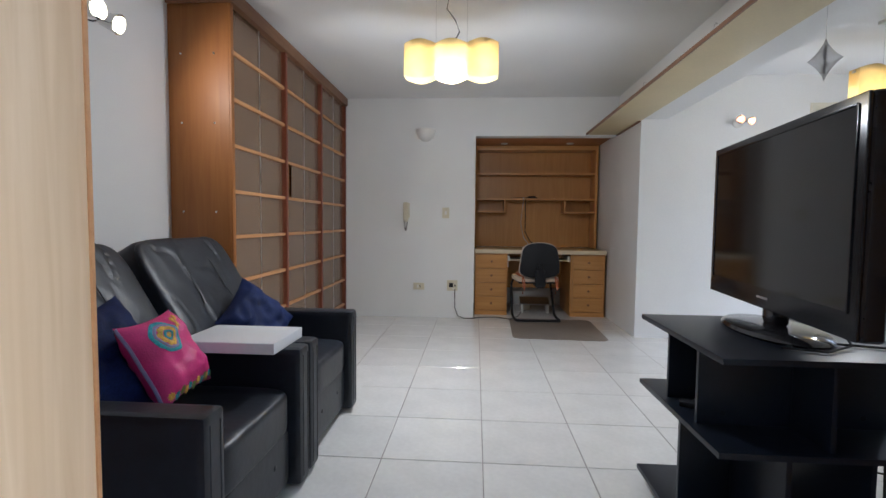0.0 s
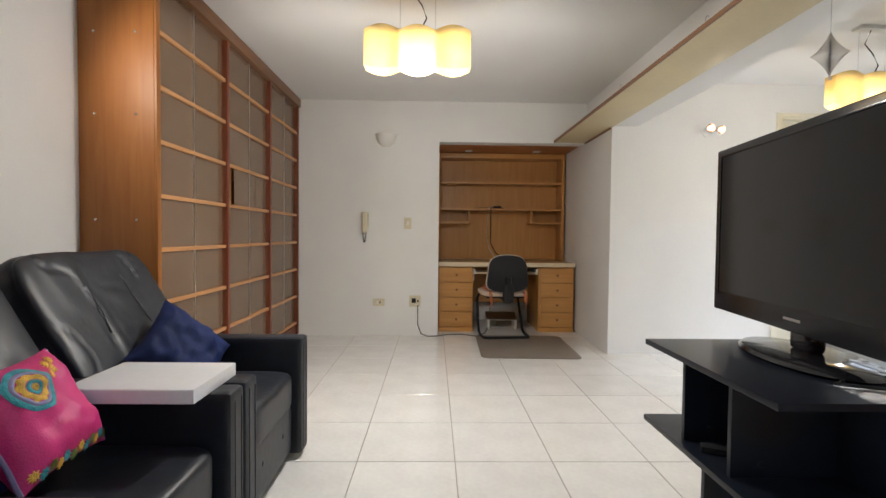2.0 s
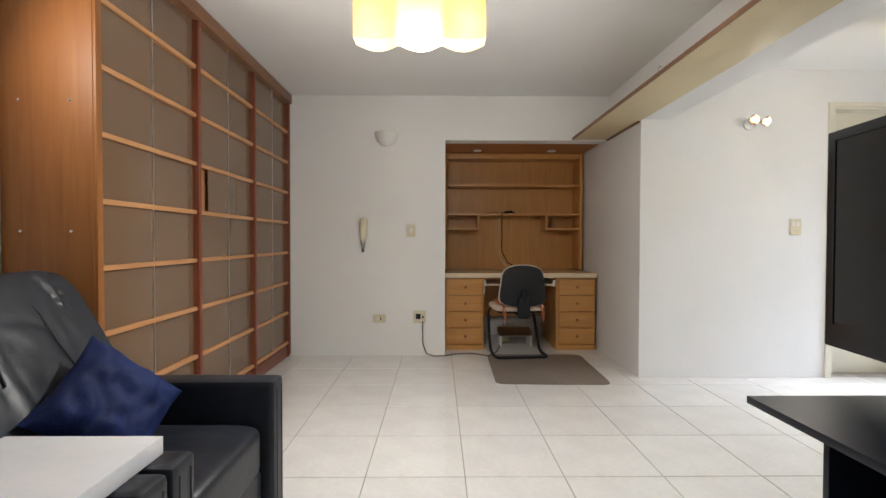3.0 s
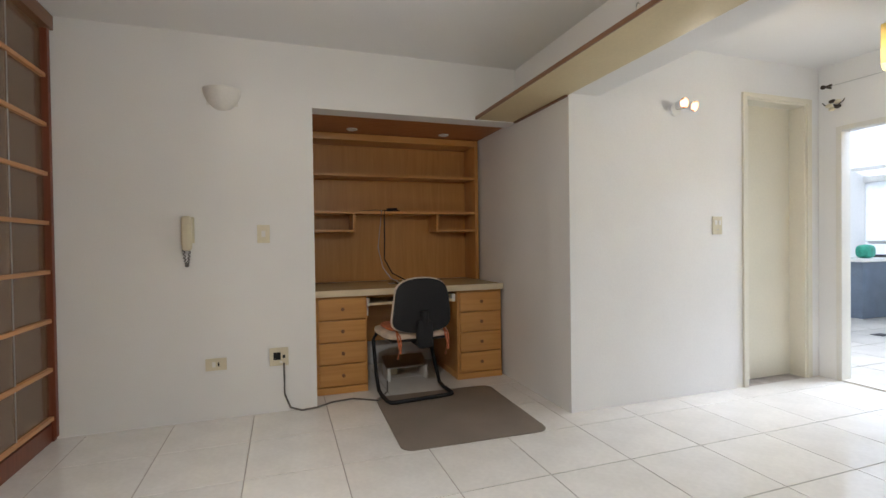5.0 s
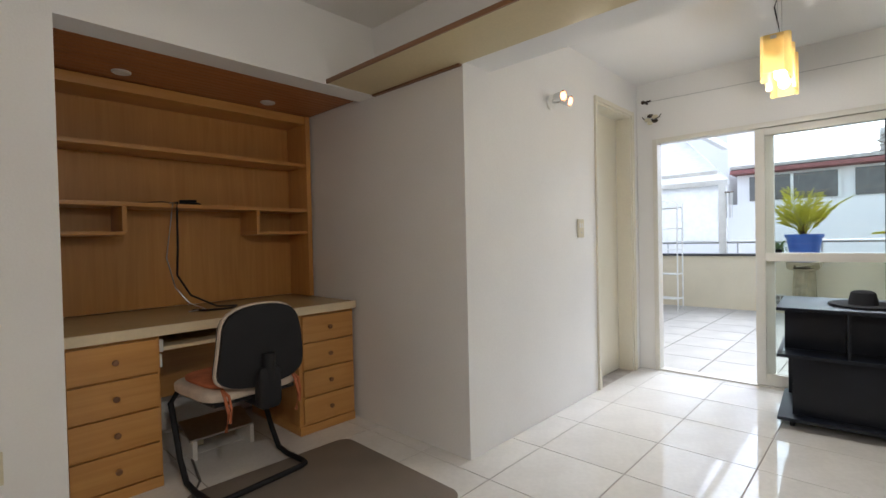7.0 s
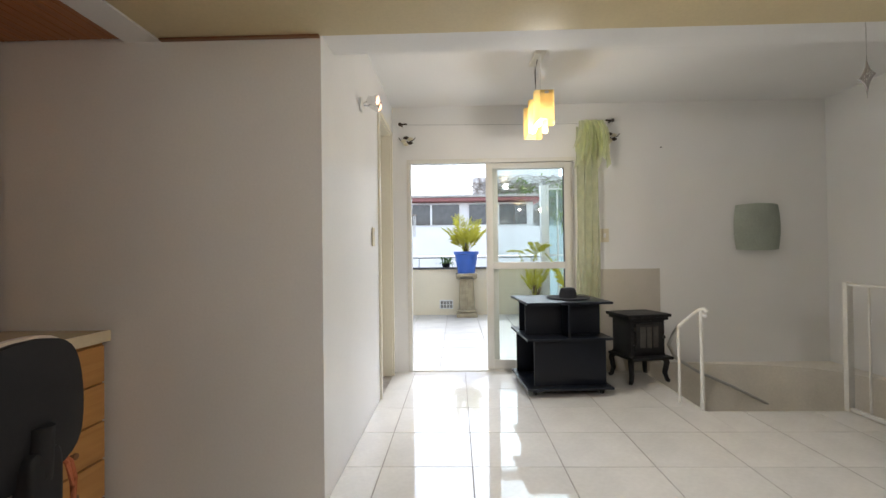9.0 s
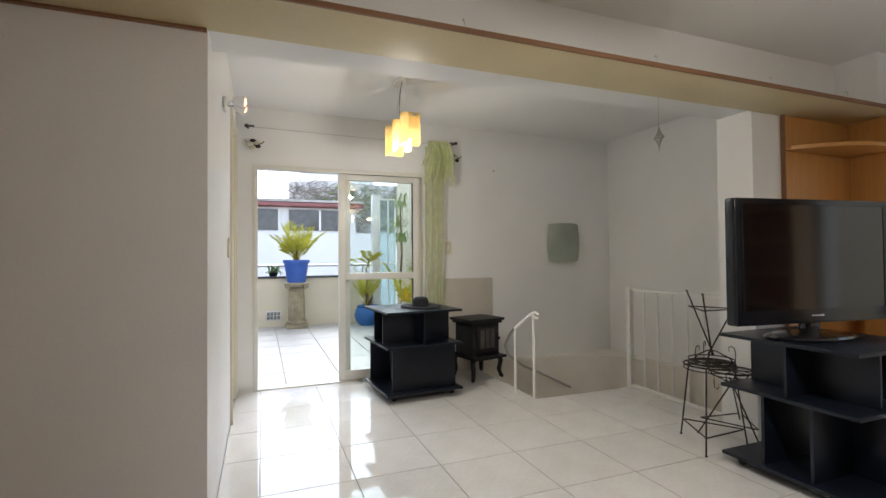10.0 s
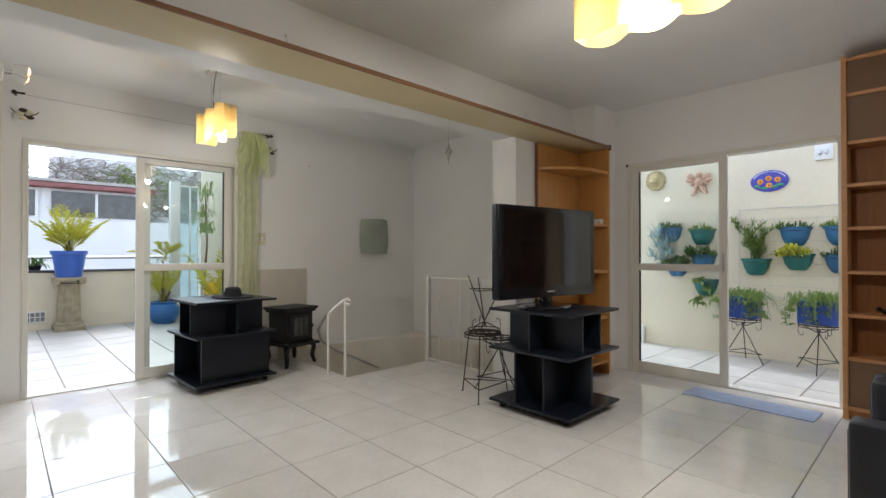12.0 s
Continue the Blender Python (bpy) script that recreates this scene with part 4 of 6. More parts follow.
hutch = thing("desk_hutch", "beech-veneer wall shelf unit above the desk", "shelf unit")
part("back_panel", box(0.004, 1.475, 6.145, 6.166, 0.7515, 1.995), BEECH, hutch)
part("side_panel", box(1.445, 1.478, 5.89, 6.144, 0.7515, 1.995, 0.002), BEECH, hutch)
part("side_panel", box(0.003, 0.028, 5.89, 6.144, 0.7515, 1.995, 0.002), BEECH, hutch)
part("cornice", box(0.028, 1.444, 5.90, 6.144, 1.94, 1.994, 0.003), BEECH_X, hutch)
for z in (1.655, 1.345):
    part("shelf", box(0.028, 1.444, 5.90, 6.144, z - 0.011, z + 0.011, 0.002), BEECH_X, hutch)
for x0, x1, xs in ((0.028, 0.365, 0.355), (1.085, 1.444, 1.085)):
    part("cubby_floor", box(x0, x1, 5.90, 6.144, 1.18, 1.20, 0.002), BEECH_X, hutch)
    part("cubby_side", box(xs, xs + 0.022, 5.90, 6.144, 1.2005, 1.333, 0.002), BEECH, hutch)

desk = thing("desk", "built-in beech desk with a cream edge and two drawer pedestals", "desk")
part("top", box(0.003, 1.478, 5.415, 6.166, 0.708, 0.748, 0.002), DESK_TOP, desk)
part("front_edge", box(0.003, 1.478, 5.402, 5.4145, 0.704, 0.750, 0.004), DESK_EDGE, desk, "thick cream front edge")
for x0, x1 in ((0.010, 0.380), (1.088, 1.470)):
    part("pedestal", box(x0, x1, 5.435, 6.05, 0.05, 0.7075, 0.002), BEECH, desk)
    part("kick_board", box(x0, x1, 5.427, 6.05, 0.0, 0.048, 0.002), BEECH_X, desk)
    for k in range(4):
        z0 = 0.062 + 0.159 * k
        dr = part("drawer", box(x0 + 0.022, x1 - 0.012, 5.417, 5.4345, z0, z0 + 0.150, 0.003), BEECH_X, desk)
        part("knob", moved(lathe([(0.0, 0.0), (0.006, 0.0), (0.006, 0.010), (0.013, 0.014), (0.013, 0.022), (0.0, 0.025)], 14), pose((x0 + x1) / 2 + 0.005, 5.417, z0 + 0.075, 90, 0, 0)), BROWN_EDGE, dr, "round wooden knob")
part("keyboard_tray", box(0.406, 1.062, 5.465, 5.82, 0.622, 0.639, 0.002), DESK_EDGE, desk)
part("tray_runner", box(0.381, 0.405, 5.465, 5.90, 0.617, 0.677, 0.002), WHITE_PAINT, desk)
part("tray_runner", box(1.063, 1.087, 5.465, 5.90, 0.617, 0.677, 0.002), WHITE_PAINT, desk)
part("modesty_panel", box(0.381, 1.087, 6.03, 6.05, 0.24, 0.7075), BEECH_X, desk)
part("socket", box(0.381, 0.393, 5.445, 5.475, 0.55, 0.61, 0.003), WHITE_PAINT, desk)

cables = thing("desk_cables", "black and grey cables hanging from the shelf onto the desk", "cables")
part("cable", tube([(0.72, 6.10, 1.358), (0.66, 6.06, 1.375), (0.64, 6.00, 1.365), (0.62, 5.894, 1.362), (0.615, 5.885, 1.33), (0.618, 5.90, 1.10), (0.62, 5.93, 0.95), (0.68, 5.90, 0.83), (0.80, 5.84, 0.759), (0.90, 5.80, 0.7545), (0.84, 5.72, 0.7545), (0.70, 5.74, 0.7545), (0.66, 5.82, 0.7545)], 0.006, 6), DARK_PLASTIC, cables)
part("cable", tube([(0.60, 6.08, 1.358), (0.595, 5.885, 1.36), (0.585, 5.888, 1.28), (0.565, 5.92, 1.05), (0.60, 5.90, 0.88), (0.66, 5.87, 0.79), (0.72, 5.80, 0.7545), (0.62, 5.76, 0.7545)], 0.004, 6), STEEL, cables)
part("plug_pile", tube([(0.65, 5.95, 1.362), (0.70, 5.93, 1.366), (0.76, 5.95, 1.362), (0.72, 5.99, 1.375), (0.66, 5.97, 1.378), (0.74, 5.94, 1.38)], 0.008, 6), DARK_PLASTIC, cables)
part("cable", tube([(0.66, 5.95, 1.361), (0.55, 5.93, 1.368), (0.47, 5.95, 1.361), (0.42, 5.98, 1.36)], 0.004, 6), STEM, cables)

kb = thing("footrest", "grey steel footrest under the desk", "footrest", pose(0.72, 5.68, 0))
part("plate", moved(box(-0.17, 0.17, -0.09, 0.09, -0.006, 0.006, 0.003), pose(0, 0, 0.13, 20, 0, 0)), STEEL, kb)
for x in (-0.15, 0.15):
    part("leg", box(x - 0.012, x + 0.012, -0.1, 0.1, 0.0, 0.10, 0.003), WHITE_PAINT, kb)
solid("junction_box", box(-0.06, 0.06, -0.03, 0.03, 0, 0.09, 0.006), IVORY, "pale junction box on the floor under the desk", "junction box", pose(0.62, 5.80, 0.0))

oc = thing("office_chair", "black cantilever office chair with a cream-edged back and orange seat pad", "chair", pose(0.690, 5.055, 0.006, 0, 0, 5))
part("frame", tube([(-0.20, 0.40, 0.42), (-0.225, 0.43, 0.36), (-0.235, 0.32, 0.12), (-0.235, 0.26, 0.03), (-0.235, 0.18, 0.014), (-0.235, 0.05, 0.014), (-0.225, 0.012, 0.014), (-0.19, 0.0, 0.014), (0.19, 0.0, 0.014), (0.225, 0.012, 0.014), (0.235, 0.05, 0.014), (0.235, 0.18, 0.014), (0.235, 0.26, 0.03), (0.235, 0.32, 0.12), (0.225, 0.43, 0.36), (0.20, 0.40, 0.42)], 0.0135, 10), DARK_PLASTIC, oc)
part("seat", rbox(-0.235, 0.235, 0.02, 0.45, 0.415, 0.475, 5, 9), CLOTH_CREAM, oc)
part("seat_pan", box(-0.20, 0.20, 0.05, 0.42, 0.40, 0.418, 0.006), DARK_PLASTIC, oc)
pad = part("seat_pad", rbox(-0.20, 0.20, 0.03, 0.42, 0.468, 0.500, 4, 9), CLOTH_ORANGE, oc, "faded orange tie-on pad")
for x in (-0.17, 0.18):
    part("tie", tube([(x, 0.04, 0.478), (x - 0.005, 0.005, 0.45), (x + 0.008, 0.0, 0.38), (x - 0.004, 0.004, 0.30)], 0.007, 6), CLOTH_ORANGE, pad)
    part("tie", tube([(x, 0.04, 0.478), (x + 0.015, 0.008, 0.45), (x + 0.02, 0.0, 0.40), (x + 0.014, 0.0, 0.335)], 0.006, 6), CLOTH_ORANGE, pad)


def back_shape(scale, y0, y1, z0, z1):
    """A chair back with rounded corners, narrower above, gently dished."""
    b = bmesh.new()
    n, rows = 14, 20
    layers = []
    for y in (y0, y1):
        grid = []
        for j in range(rows + 1):
            t = 0.5 - 0.5 * math.cos(math.pi * j / rows)
            low, high = max(0, (0.30 - t) / 0.30), max(0, (t - 0.66) / 0.34)
            half = 0.214 * scale * (1 - 0.20 * t ** 1.4) * (1 - 0.999 * max(low ** 3.6, high ** 3.4)) ** 0.42
            half = max(half, 0.03 * scale)
            z = z0 + (z1 - z0) * t
            grid.append([b.verts.new((half * (2 * i / n - 1), y + 0.03 * (half / 0.2 * (2 * i / n - 1)) ** 2 - 0.02 * math.sin(t * 3.1), z)) for i in range(n + 1)])
        layers.append(grid)
    for gi, g in enumerate(layers):
        for j in range(rows):
            for i in range(n):
                q = (g[j][i], g[j][i + 1], g[j + 1][i + 1], g[j + 1][i])
                b.faces.new(q if gi == 0 else q[::-1])
    f, k = layers
    ring = lambda g: [g[0][i] for i in range(n + 1)] + [g[j][n] for j in range(1, rows + 1)] + [g[rows][i] for i in range(n - 1, -1, -1)] + [g[j][0] for j in range(rows - 1, 0, -1)]
    ra, rb = ring(f), ring(k)
    for i in range(len(ra)):
        b.faces.new((ra[i], rb[i], rb[(i + 1) % len(rb)], ra[(i + 1) % len(ra)]))
    return b


part("back_shell", back_shape(1.0, -0.035, -0.012, 0.472, 0.838), DARK_PLASTIC, oc, "black plastic back shell")
part("back_trim", back_shape(1.035, -0.012, 0.004, 0.466, 0.846), CLOTH_CREAM, oc, "cream edge trim")
part("back_pad", back_shape(0.98, 0.004, 0.035, 0.478, 0.834), CLOTH_BLACK, oc)
part("back_bracket", tube([(0, 0.20, 0.395), (0, 0.02, 0.385), (0, -0.035, 0.41), (0, -0.05, 0.50), (0, -0.055, 0.62)], 0.030, 10), DARK_PLASTIC, oc)
part("bracket_cover", rbox(-0.055, 0.055, -0.075, -0.02, 0.37, 0.56, 6, 5), DARK_PLASTIC, oc)


def round_rect(w, d, r, seg=6):
    out = []
    for cx, cy, a0 in ((w / 2 - r, d / 2 - r, 0), (-w / 2 + r, d / 2 - r, 90), (-w / 2 + r, -d / 2 + r, 180), (w / 2 - r, -d / 2 + r, 270)):
        for k in range(seg + 1):
            a = radians(a0 + 90 * k / seg)
            out.append((cx + r * math.cos(a), cy + r * math.sin(a)))
    return out


solid("chair_mat", prism(round_rect(0.86, 0.91, 0.07), 0.0, 0.006, 0.0015), MAT_GREY, "grey-brown plastic chair mat under the office chair", "mat", pose(0.81, 4.775, 0.0005, 0, 0, -1.5))
solid("blue_rug", moved(box(-0.40, 0.40, -0.125, 0.125, 0, 0.008, 0.003), pose(0, 0, 0, 0, 0, 0)), RUG, "small light blue woven rug by the patio door", "rug", pose(0.11, 0.62, 0.0005, 0, 0, -3))

# ---- fittings on the phone wall ----
phone = thing("intercom_phone", "ivory wall intercom handset with a coiled cord", "intercom", pose(-0.745, YP, 1.10))
part("cradle", box(-0.035, 0.035, -0.03, 0.0, 0.0, 0.16, 0.006), IVORY, phone)
part("handset", rbox(-0.028, 0.028, -0.075, -0.03, -0.045, 0.165, 5, 6), IVORY, phone)
part("cord", tube([(0.012 - 0.034 * k / 80 + 0.006 * math.cos(k * 1.1), -0.035 + 0.006 * math.sin(k * 1.1), -0.03 - 0.11 * math.sin(k / 80 * math.pi)) for k in range(81)], 0.0035, 5), GREY_CORD, phone, "coiled grey cord")


def plate(name, label, at, w, h, holes, material=None, group=""):
    """A wall plate with sockets or rockers; its front faces local -y."""
    p = thing(name, label, name.replace("_", " "), at, group)
    part("cover", box(-w / 2, w / 2, -0.009, -0.0005, -h / 2, h / 2, 0.003), IVORY, p)
    for x, z, hw, hh, m in holes:
        part("insert", box(x - hw, x + hw, -0.012, -0.0092, z - hh, z + hh, 0.001), m, p)
    return p


plate("light_switch", "ivory light switch plate", pose(-0.315, YP, 1.155), 0.075, 0.115, [(0, 0.0, 0.012, 0.02, PLASTER)])
plate("light_switch", "ivory double switch plate above the armchairs", pose(XW, 2.073, 1.154, 0, 0, 90), 0.08, 0.12, [(0, 0.026, 0.02, 0.018, WHITE_PAINT), (0, -0.026, 0.02, 0.018, PLASTER)])
plate("wall_socket", "ivory plastic wall socket near the floor", pose(-0.605, YP, 0.345), 0.12, 0.075, [(-0.012, 0, 0.010, 0.016, PLASTER), (0.014, 0, 0.005, 0.012, DARK_PLASTIC)])
plate("telephone_socket", "ivory socket box with a plug and grey cable", pose(-0.235, YP, 0.36), 0.115, 0.115, [(-0.012, 0.005, 0.022, 0.024, DARK_PLASTIC), (0.03, 0.0, 0.008, 0.01, DARK_PLASTIC), (0.012, -0.035, 0.008, 0.006, PLASTER)])
solid("floor_cable", tube([(-0.205, YP - 0.012, 0.32), (-0.205, YP - 0.03, 0.25), (-0.205, YP - 0.02, 0.12), (-0.17, YP - 0.03, 0.03), (-0.10, YP - 0.04, 0.006), (0.0, YP - 0.02, 0.006), (0.10, YP + 0.05, 0.006), (0.25, YP + 0.07, 0.006), (0.40, YP - 0.05, 0.012), (0.50, YP + 0.12, 0.012), (0.56, 5.6, 0.006)], 0.006, 6), GREY_CORD, "dark grey cable running along the floor to the desk", "cable")
sconce = thing("wall_sconce", "white plaster half-bowl wall light, unlit", "wall lamp", pose(-0.54, YP, 1.925))
prof = [(0.02, 0.0), (0.05, 0.012), (0.085, 0.045), (0.105, 0.09), (0.112, 0.125), (0.102, 0.125), (0.075, 0.05), (0.02, 0.015)]
b = lathe(prof, 28)
bmesh.ops.bisect_plane(b, geom=b.verts[:] + b.edges[:] + b.faces[:], plane_co=(0, -0.0005, 0), plane_no=(0, 1, 0), clear_outer=True)
part("bowl", b, PLASTER, sconce)
part("back_plate", box(-0.09, 0.09, -0.008, -0.001, 0.03, 0.12, 0.002), PLASTER, sconce)


# ---- lamps ----
def pendant(at, label, glow, down):
    """A hanging lamp of three amber glass cells in a wavy row along local x; its origin is on the ceiling."""
    p = thing("pendant_lamp", label, "pendant lamp", at, "amber pendant lamps")
    part("canopy", box(-0.11, 0.11, -0.035, 0.035, -0.022, 0.0, 0.004), ALU, p, "pale grey ceiling plate")
    for x in (-0.09, 0.09):
        part("wire", tube([(x, 0, -0.02), (x, 0, -0.335)], 0.0012, 5), STEEL, p)
    part("cord", tube([(-0.01, 0, -0.02), (-0.03, 0.02, -0.10), (0.02, 0.01, -0.17), (0.045, 0.0, -0.24), (0.0, 0.0, -0.33)], 0.0035, 6), DARK_PLASTIC, p, "slack grey cord")
    outline = []
    n = 60
    for i in range(n):
        x = -0.27 + 0.54 * i / (n - 1)
        outline.append((x, 0.042 + 0.022 * abs(math.sin(math.pi * (x + 0.27) / 0.18))))
    b = bmesh.new()
    ring = [(x, -y) for x, y in outline] + [(x, y) for x, y in outline[::-1]]
    rows = []
    for j in range(7):
        t = j / 6
        row = []
        for k, (x, y) in enumerate(ring):
            wave = 0.019 * abs(math.sin(math.pi * (x + 0.27) / 0.18))
            row.append(b.verts.new((x, y, -0.316 - 0.181 * t + (wave if j == 0 else (-wave if j == 6 else 0)))))
        rows.append(row)
    for r0, r1 in zip(rows, rows[1:]):
        for k in range(len(ring)):
            b.faces.new((r0[k], r0[(k + 1) % len(ring)], r1[(k + 1) % len(ring)], r1[k]))
    part("shade", b, AMBER, p, "wavy amber glass shade")
    for x in (-0.272, 0.272):
        part("clip", box(x - 0.004, x + 0.004, -0.012, 0.012, -0.34, -0.325, 0.001), STEEL, p)
    for x in (-0.18, 0.0, 0.18):
        cell = part("bulb", ball(0.030, 1, 1, 1.25, (x, 0, -0.44), 14, 8), BULB, p, "lit bulb")
        part("holder", lathe([(0.0, -0.40), (0.016, -0.40), (0.016, -0.339), (0.0, -0.339)], 12, x, 0), WHITE_PAINT, cell)
    # opaque plate added inside the shade to keep lamp light off the ceiling
    part("frame", box(-0.266, 0.266, -0.0405, 0.0405, -0.338, -0.332, 0.001), WHITE_PAINT, p)
    # added discs that stop light leaking up through the three cells
    for x in (-0.18, 0.0, 0.18):
        part("light_stop", lathe([(0.0, -0.331), (0.060, -0.331), (0.060, -0.326), (0.0, -0.326)], 24, x, 0), WHITE_PAINT, p)
    for kind, watts in (("POINT", glow), ("SPOT", down)):
        lamp = new("lamp_light", bpy.data.lights.new("lamp_light", kind))
        lamp.data.energy, lamp.data.color, lamp.data.shadow_soft_size = watts, (1.0, 0.89, 0.735), 0.028
        if kind == "SPOT":
            lamp.data.spot_size, lamp.data.spot_blend = radians(165), 1.0
        lamp.matrix_world = at @ pose(0, 0, -0.58)
    return p


pendant(pose(-0.14, 2.83, H), "three-cell amber glass pendant lamp, lit, over the sitting area", 5.6, 12.0)
pendant(pose(2.73, 3.365, H, 0, 0, 2), "three-cell amber glass pendant lamp, lit, near the terrace door", 2.9, 6.0)


def twin_spot(at, label, bulb):
    """Two small swivel spots on a wall plate that faces local -y."""
    s = thing("twin_spot", label, "wall lamp", at, "twin wall spots")
    part("wall_plate", moved(lathe([(0.0, 0.0), (0.045, 0.0), (0.045, 0.012), (0.03, 0.018), (0.0, 0.018)], 24), pose(0, 0, 0, 90, 0, 0)), WHITE_PAINT, s)
    for x, a in ((-0.025, -4), (0.055, 8)):
        head = part("spot_head", moved(lathe([(0.012, 0.0), (0.022, 0.006), (0.028, 0.04), (0.036, 0.065), (0.034, 0.066), (0.024, 0.04), (0.012, 0.012)], 20), pose(x, -0.045, 0.02, 100 + a, 0, a)), CHROME, s)
        part("bulb", moved(ball(0.024, 1, 1, 0.7, (0, 0, 0.058), 14, 8), pose(x, -0.045, 0.02, 100 + a, 0, a)), bulb, head, "lit bulb")
        part("arm", tube([(0, -0.015, 0), (x * 0.7, -0.03, 0.005), (x, -0.05, 0.015)], 0.006, 8), CHROME, s)
    return s


twin_spot(pose(2.34, 4.5, 1.965), "chrome twin wall spot, lit, beside the ivory door", BULB_RED)
twin_spot(pose(XW, 2.10, 1.955, 0, 0, 90) @ Matrix.Scale(1.35, 4), "chrome twin wall spot, lit, above the armchairs", BULB)
for at, tgt, e in (((2.34, 4.28, 1.97), (1.6, 2.2, 0.9), 1.8), ((XW + 0.20, 2.2, 1.93), (0.6, 4.6, 0.9), 4.0)):
    lamp = new("spot_light", bpy.data.lights.new("spot_light", "SPOT"))
    lamp.data.energy, lamp.data.color, lamp.data.spot_size, lamp.data.spot_blend, lamp.data.shadow_soft_size = e, (1.0, 0.82, 0.6), radians(130), 0.8, 0.03
    lamp.matrix_world = look(at, tgt)

# ---- second room ----
plate("double_switch", "ivory double switch plate beside the ivory door", pose(2.71, 4.5, 1.178), 0.085, 0.125, [(-0.016, 0.02, 0.010, 0.016, PLASTER), (0.016, 0.02, 0.010, 0.016, PLASTER), (0, -0.03, 0.006, 0.004, STEEL)])
plate("wall_switch", "ivory blank plate beside the curtain", pose(XE, 2.61, 1.205, 0, 0, -90), 0.075, 0.12, [(0, 0, 0.012, 0.02, PLASTER)])
solid("wall_panel", box(XE - 0.008, XE - 0.0005, 2.13, 2.79, 0.001, 0.905, 0.001), SHIELD, "greige heat-shield panel on the wall behind the stove", "panel")

b = bmesh.new()
n = 14
rows = []
for j in range(n + 1):
    v = 2 * j / n - 1
    rows.append([b.verts.new((-0.025 - 0.075 * (1 - (2 * i / n - 1) ** 2), 0.185 * (2 * i / n - 1) * (1 + 0.10 * (1 - v * v)), 0.195 * v * (1 + 0.05 * (1 - (2 * i / n - 1) ** 2)))) for i in range(n + 1)])
for j in range(n):
    for i in range(n):
        b.faces.new((rows[j][i], rows[j][i + 1], rows[j + 1][i + 1], rows[j + 1][i]))
ext = bmesh.ops.solidify(b, geom=b.faces[:], thickness=0.006)
glass_lamp = thing("glass_wall_lamp", "curved square of greenish frosted glass on the wall, unlit", "wall lamp", pose(XE, 1.285, 1.26))
part("glass_shade", b, FROST, glass_lamp)
part("holder", box(-0.06, 0.0, -0.05, 0.05, -0.05, 0.05, 0.004), WHITE_PAINT, glass_lamp)
solid("wall_nail", moved(lathe([(0.0, 0), (0.006, 0), (0.006, 0.006), (0, 0.006)], 10), pose(XE, 2.10, 1.985, 0, -90, 0)), DARK_PLASTIC, "small dark nail in the white wall", "nail")

# curtain, pushed to one side
CURTAIN_Y = 2.735
b = bmesh.new()
cols, rws = 60, 24
grid = []
for j in range(rws + 1):
    t = j / rws
    z = 2.15 - 2.13 * t
    row = []
    for i in range(cols + 1):
        u = i / cols
        width = 0.20 + 0.02 * t
        y = 2.675 + width * u
        fold = (0.028 + 0.012 * math.sin(3 * t + 2)) * math.sin(u * 25 + 1.4 * math.sin(t * 2 + u * 4))
        row.append(b.verts.new((3.665 + fold, y + 0.006 * math.sin(t * 9 + u * 20), z)))
    grid.append(row)
for j in range(rws):
    for i in range(cols):
        b.faces.new((grid[j][i], grid[j][i + 1], grid[j + 1][i + 1], grid[j + 1][i]))
curtain = thing("curtain", "sheer lime-green curtain drawn aside with a ruffled heading", "curtain")
part("cloth", b, CURTAIN, curtain)
b = bmesh.new()
for layer in range(4):
    rows = []
    for k in range(7):
        t = k / 6
        row = []
        for i in range(91):
            u = i / 90
            swell = math.sin(math.pi * min(1, t * 1.15)) * 0.045
            f = (0.012 + 0.034 * t) * math.sin(u * 40 + layer * 1.9 + 0.8 * math.sin(t * 3)) + 0.012 * math.sin(u * 15 + layer)
            drop = (0.20 + 0.035 * layer) * t * (1 + 0.28 * math.sin(u * 20 + layer * 2.3))
            wide = 0.20 + 0.10 * t
            row.append(b.verts.new((3.665 - 0.012 * layer - swell + f * 0.8, CURTAIN_Y + wide * (u - 0.5) + 0.008 * math.sin(u * 33), 2.215 - 0.012 * layer - drop)))
        rows.append(row)
    for r0, r1 in zip(rows, rows[1:]):
        for i in range(90):
            b.faces.new((r0[i], r0[i + 1], r1[i + 1], r1[i]))
part("ruffle", b, CURTAIN, curtain, "gathered lime-green ruffle")
wire = thing("curtain_wire", "thin curtain wire on dark wall brackets", "curtain wire")
part("wire", tube([(3.69, 4.40, 2.21), (3.69, 3.4, 2.195), (3.69, 2.57, 2.19)], 0.0025, 6), STEEL, wire)
for y, s in ((4.41, 1), (2.555, -1)):
    part("bracket", tube([(3.758, y, 2.215), (3.69, y, 2.215), (3.685, y - 0.05 * s, 2.215)], 0.008, 8), WROUGHT, wire)
    part("finial", ball(0.016, 1, 1, 1, (3.685, y + 0.01 * s, 2.215), 12, 8), WROUGHT, wire)
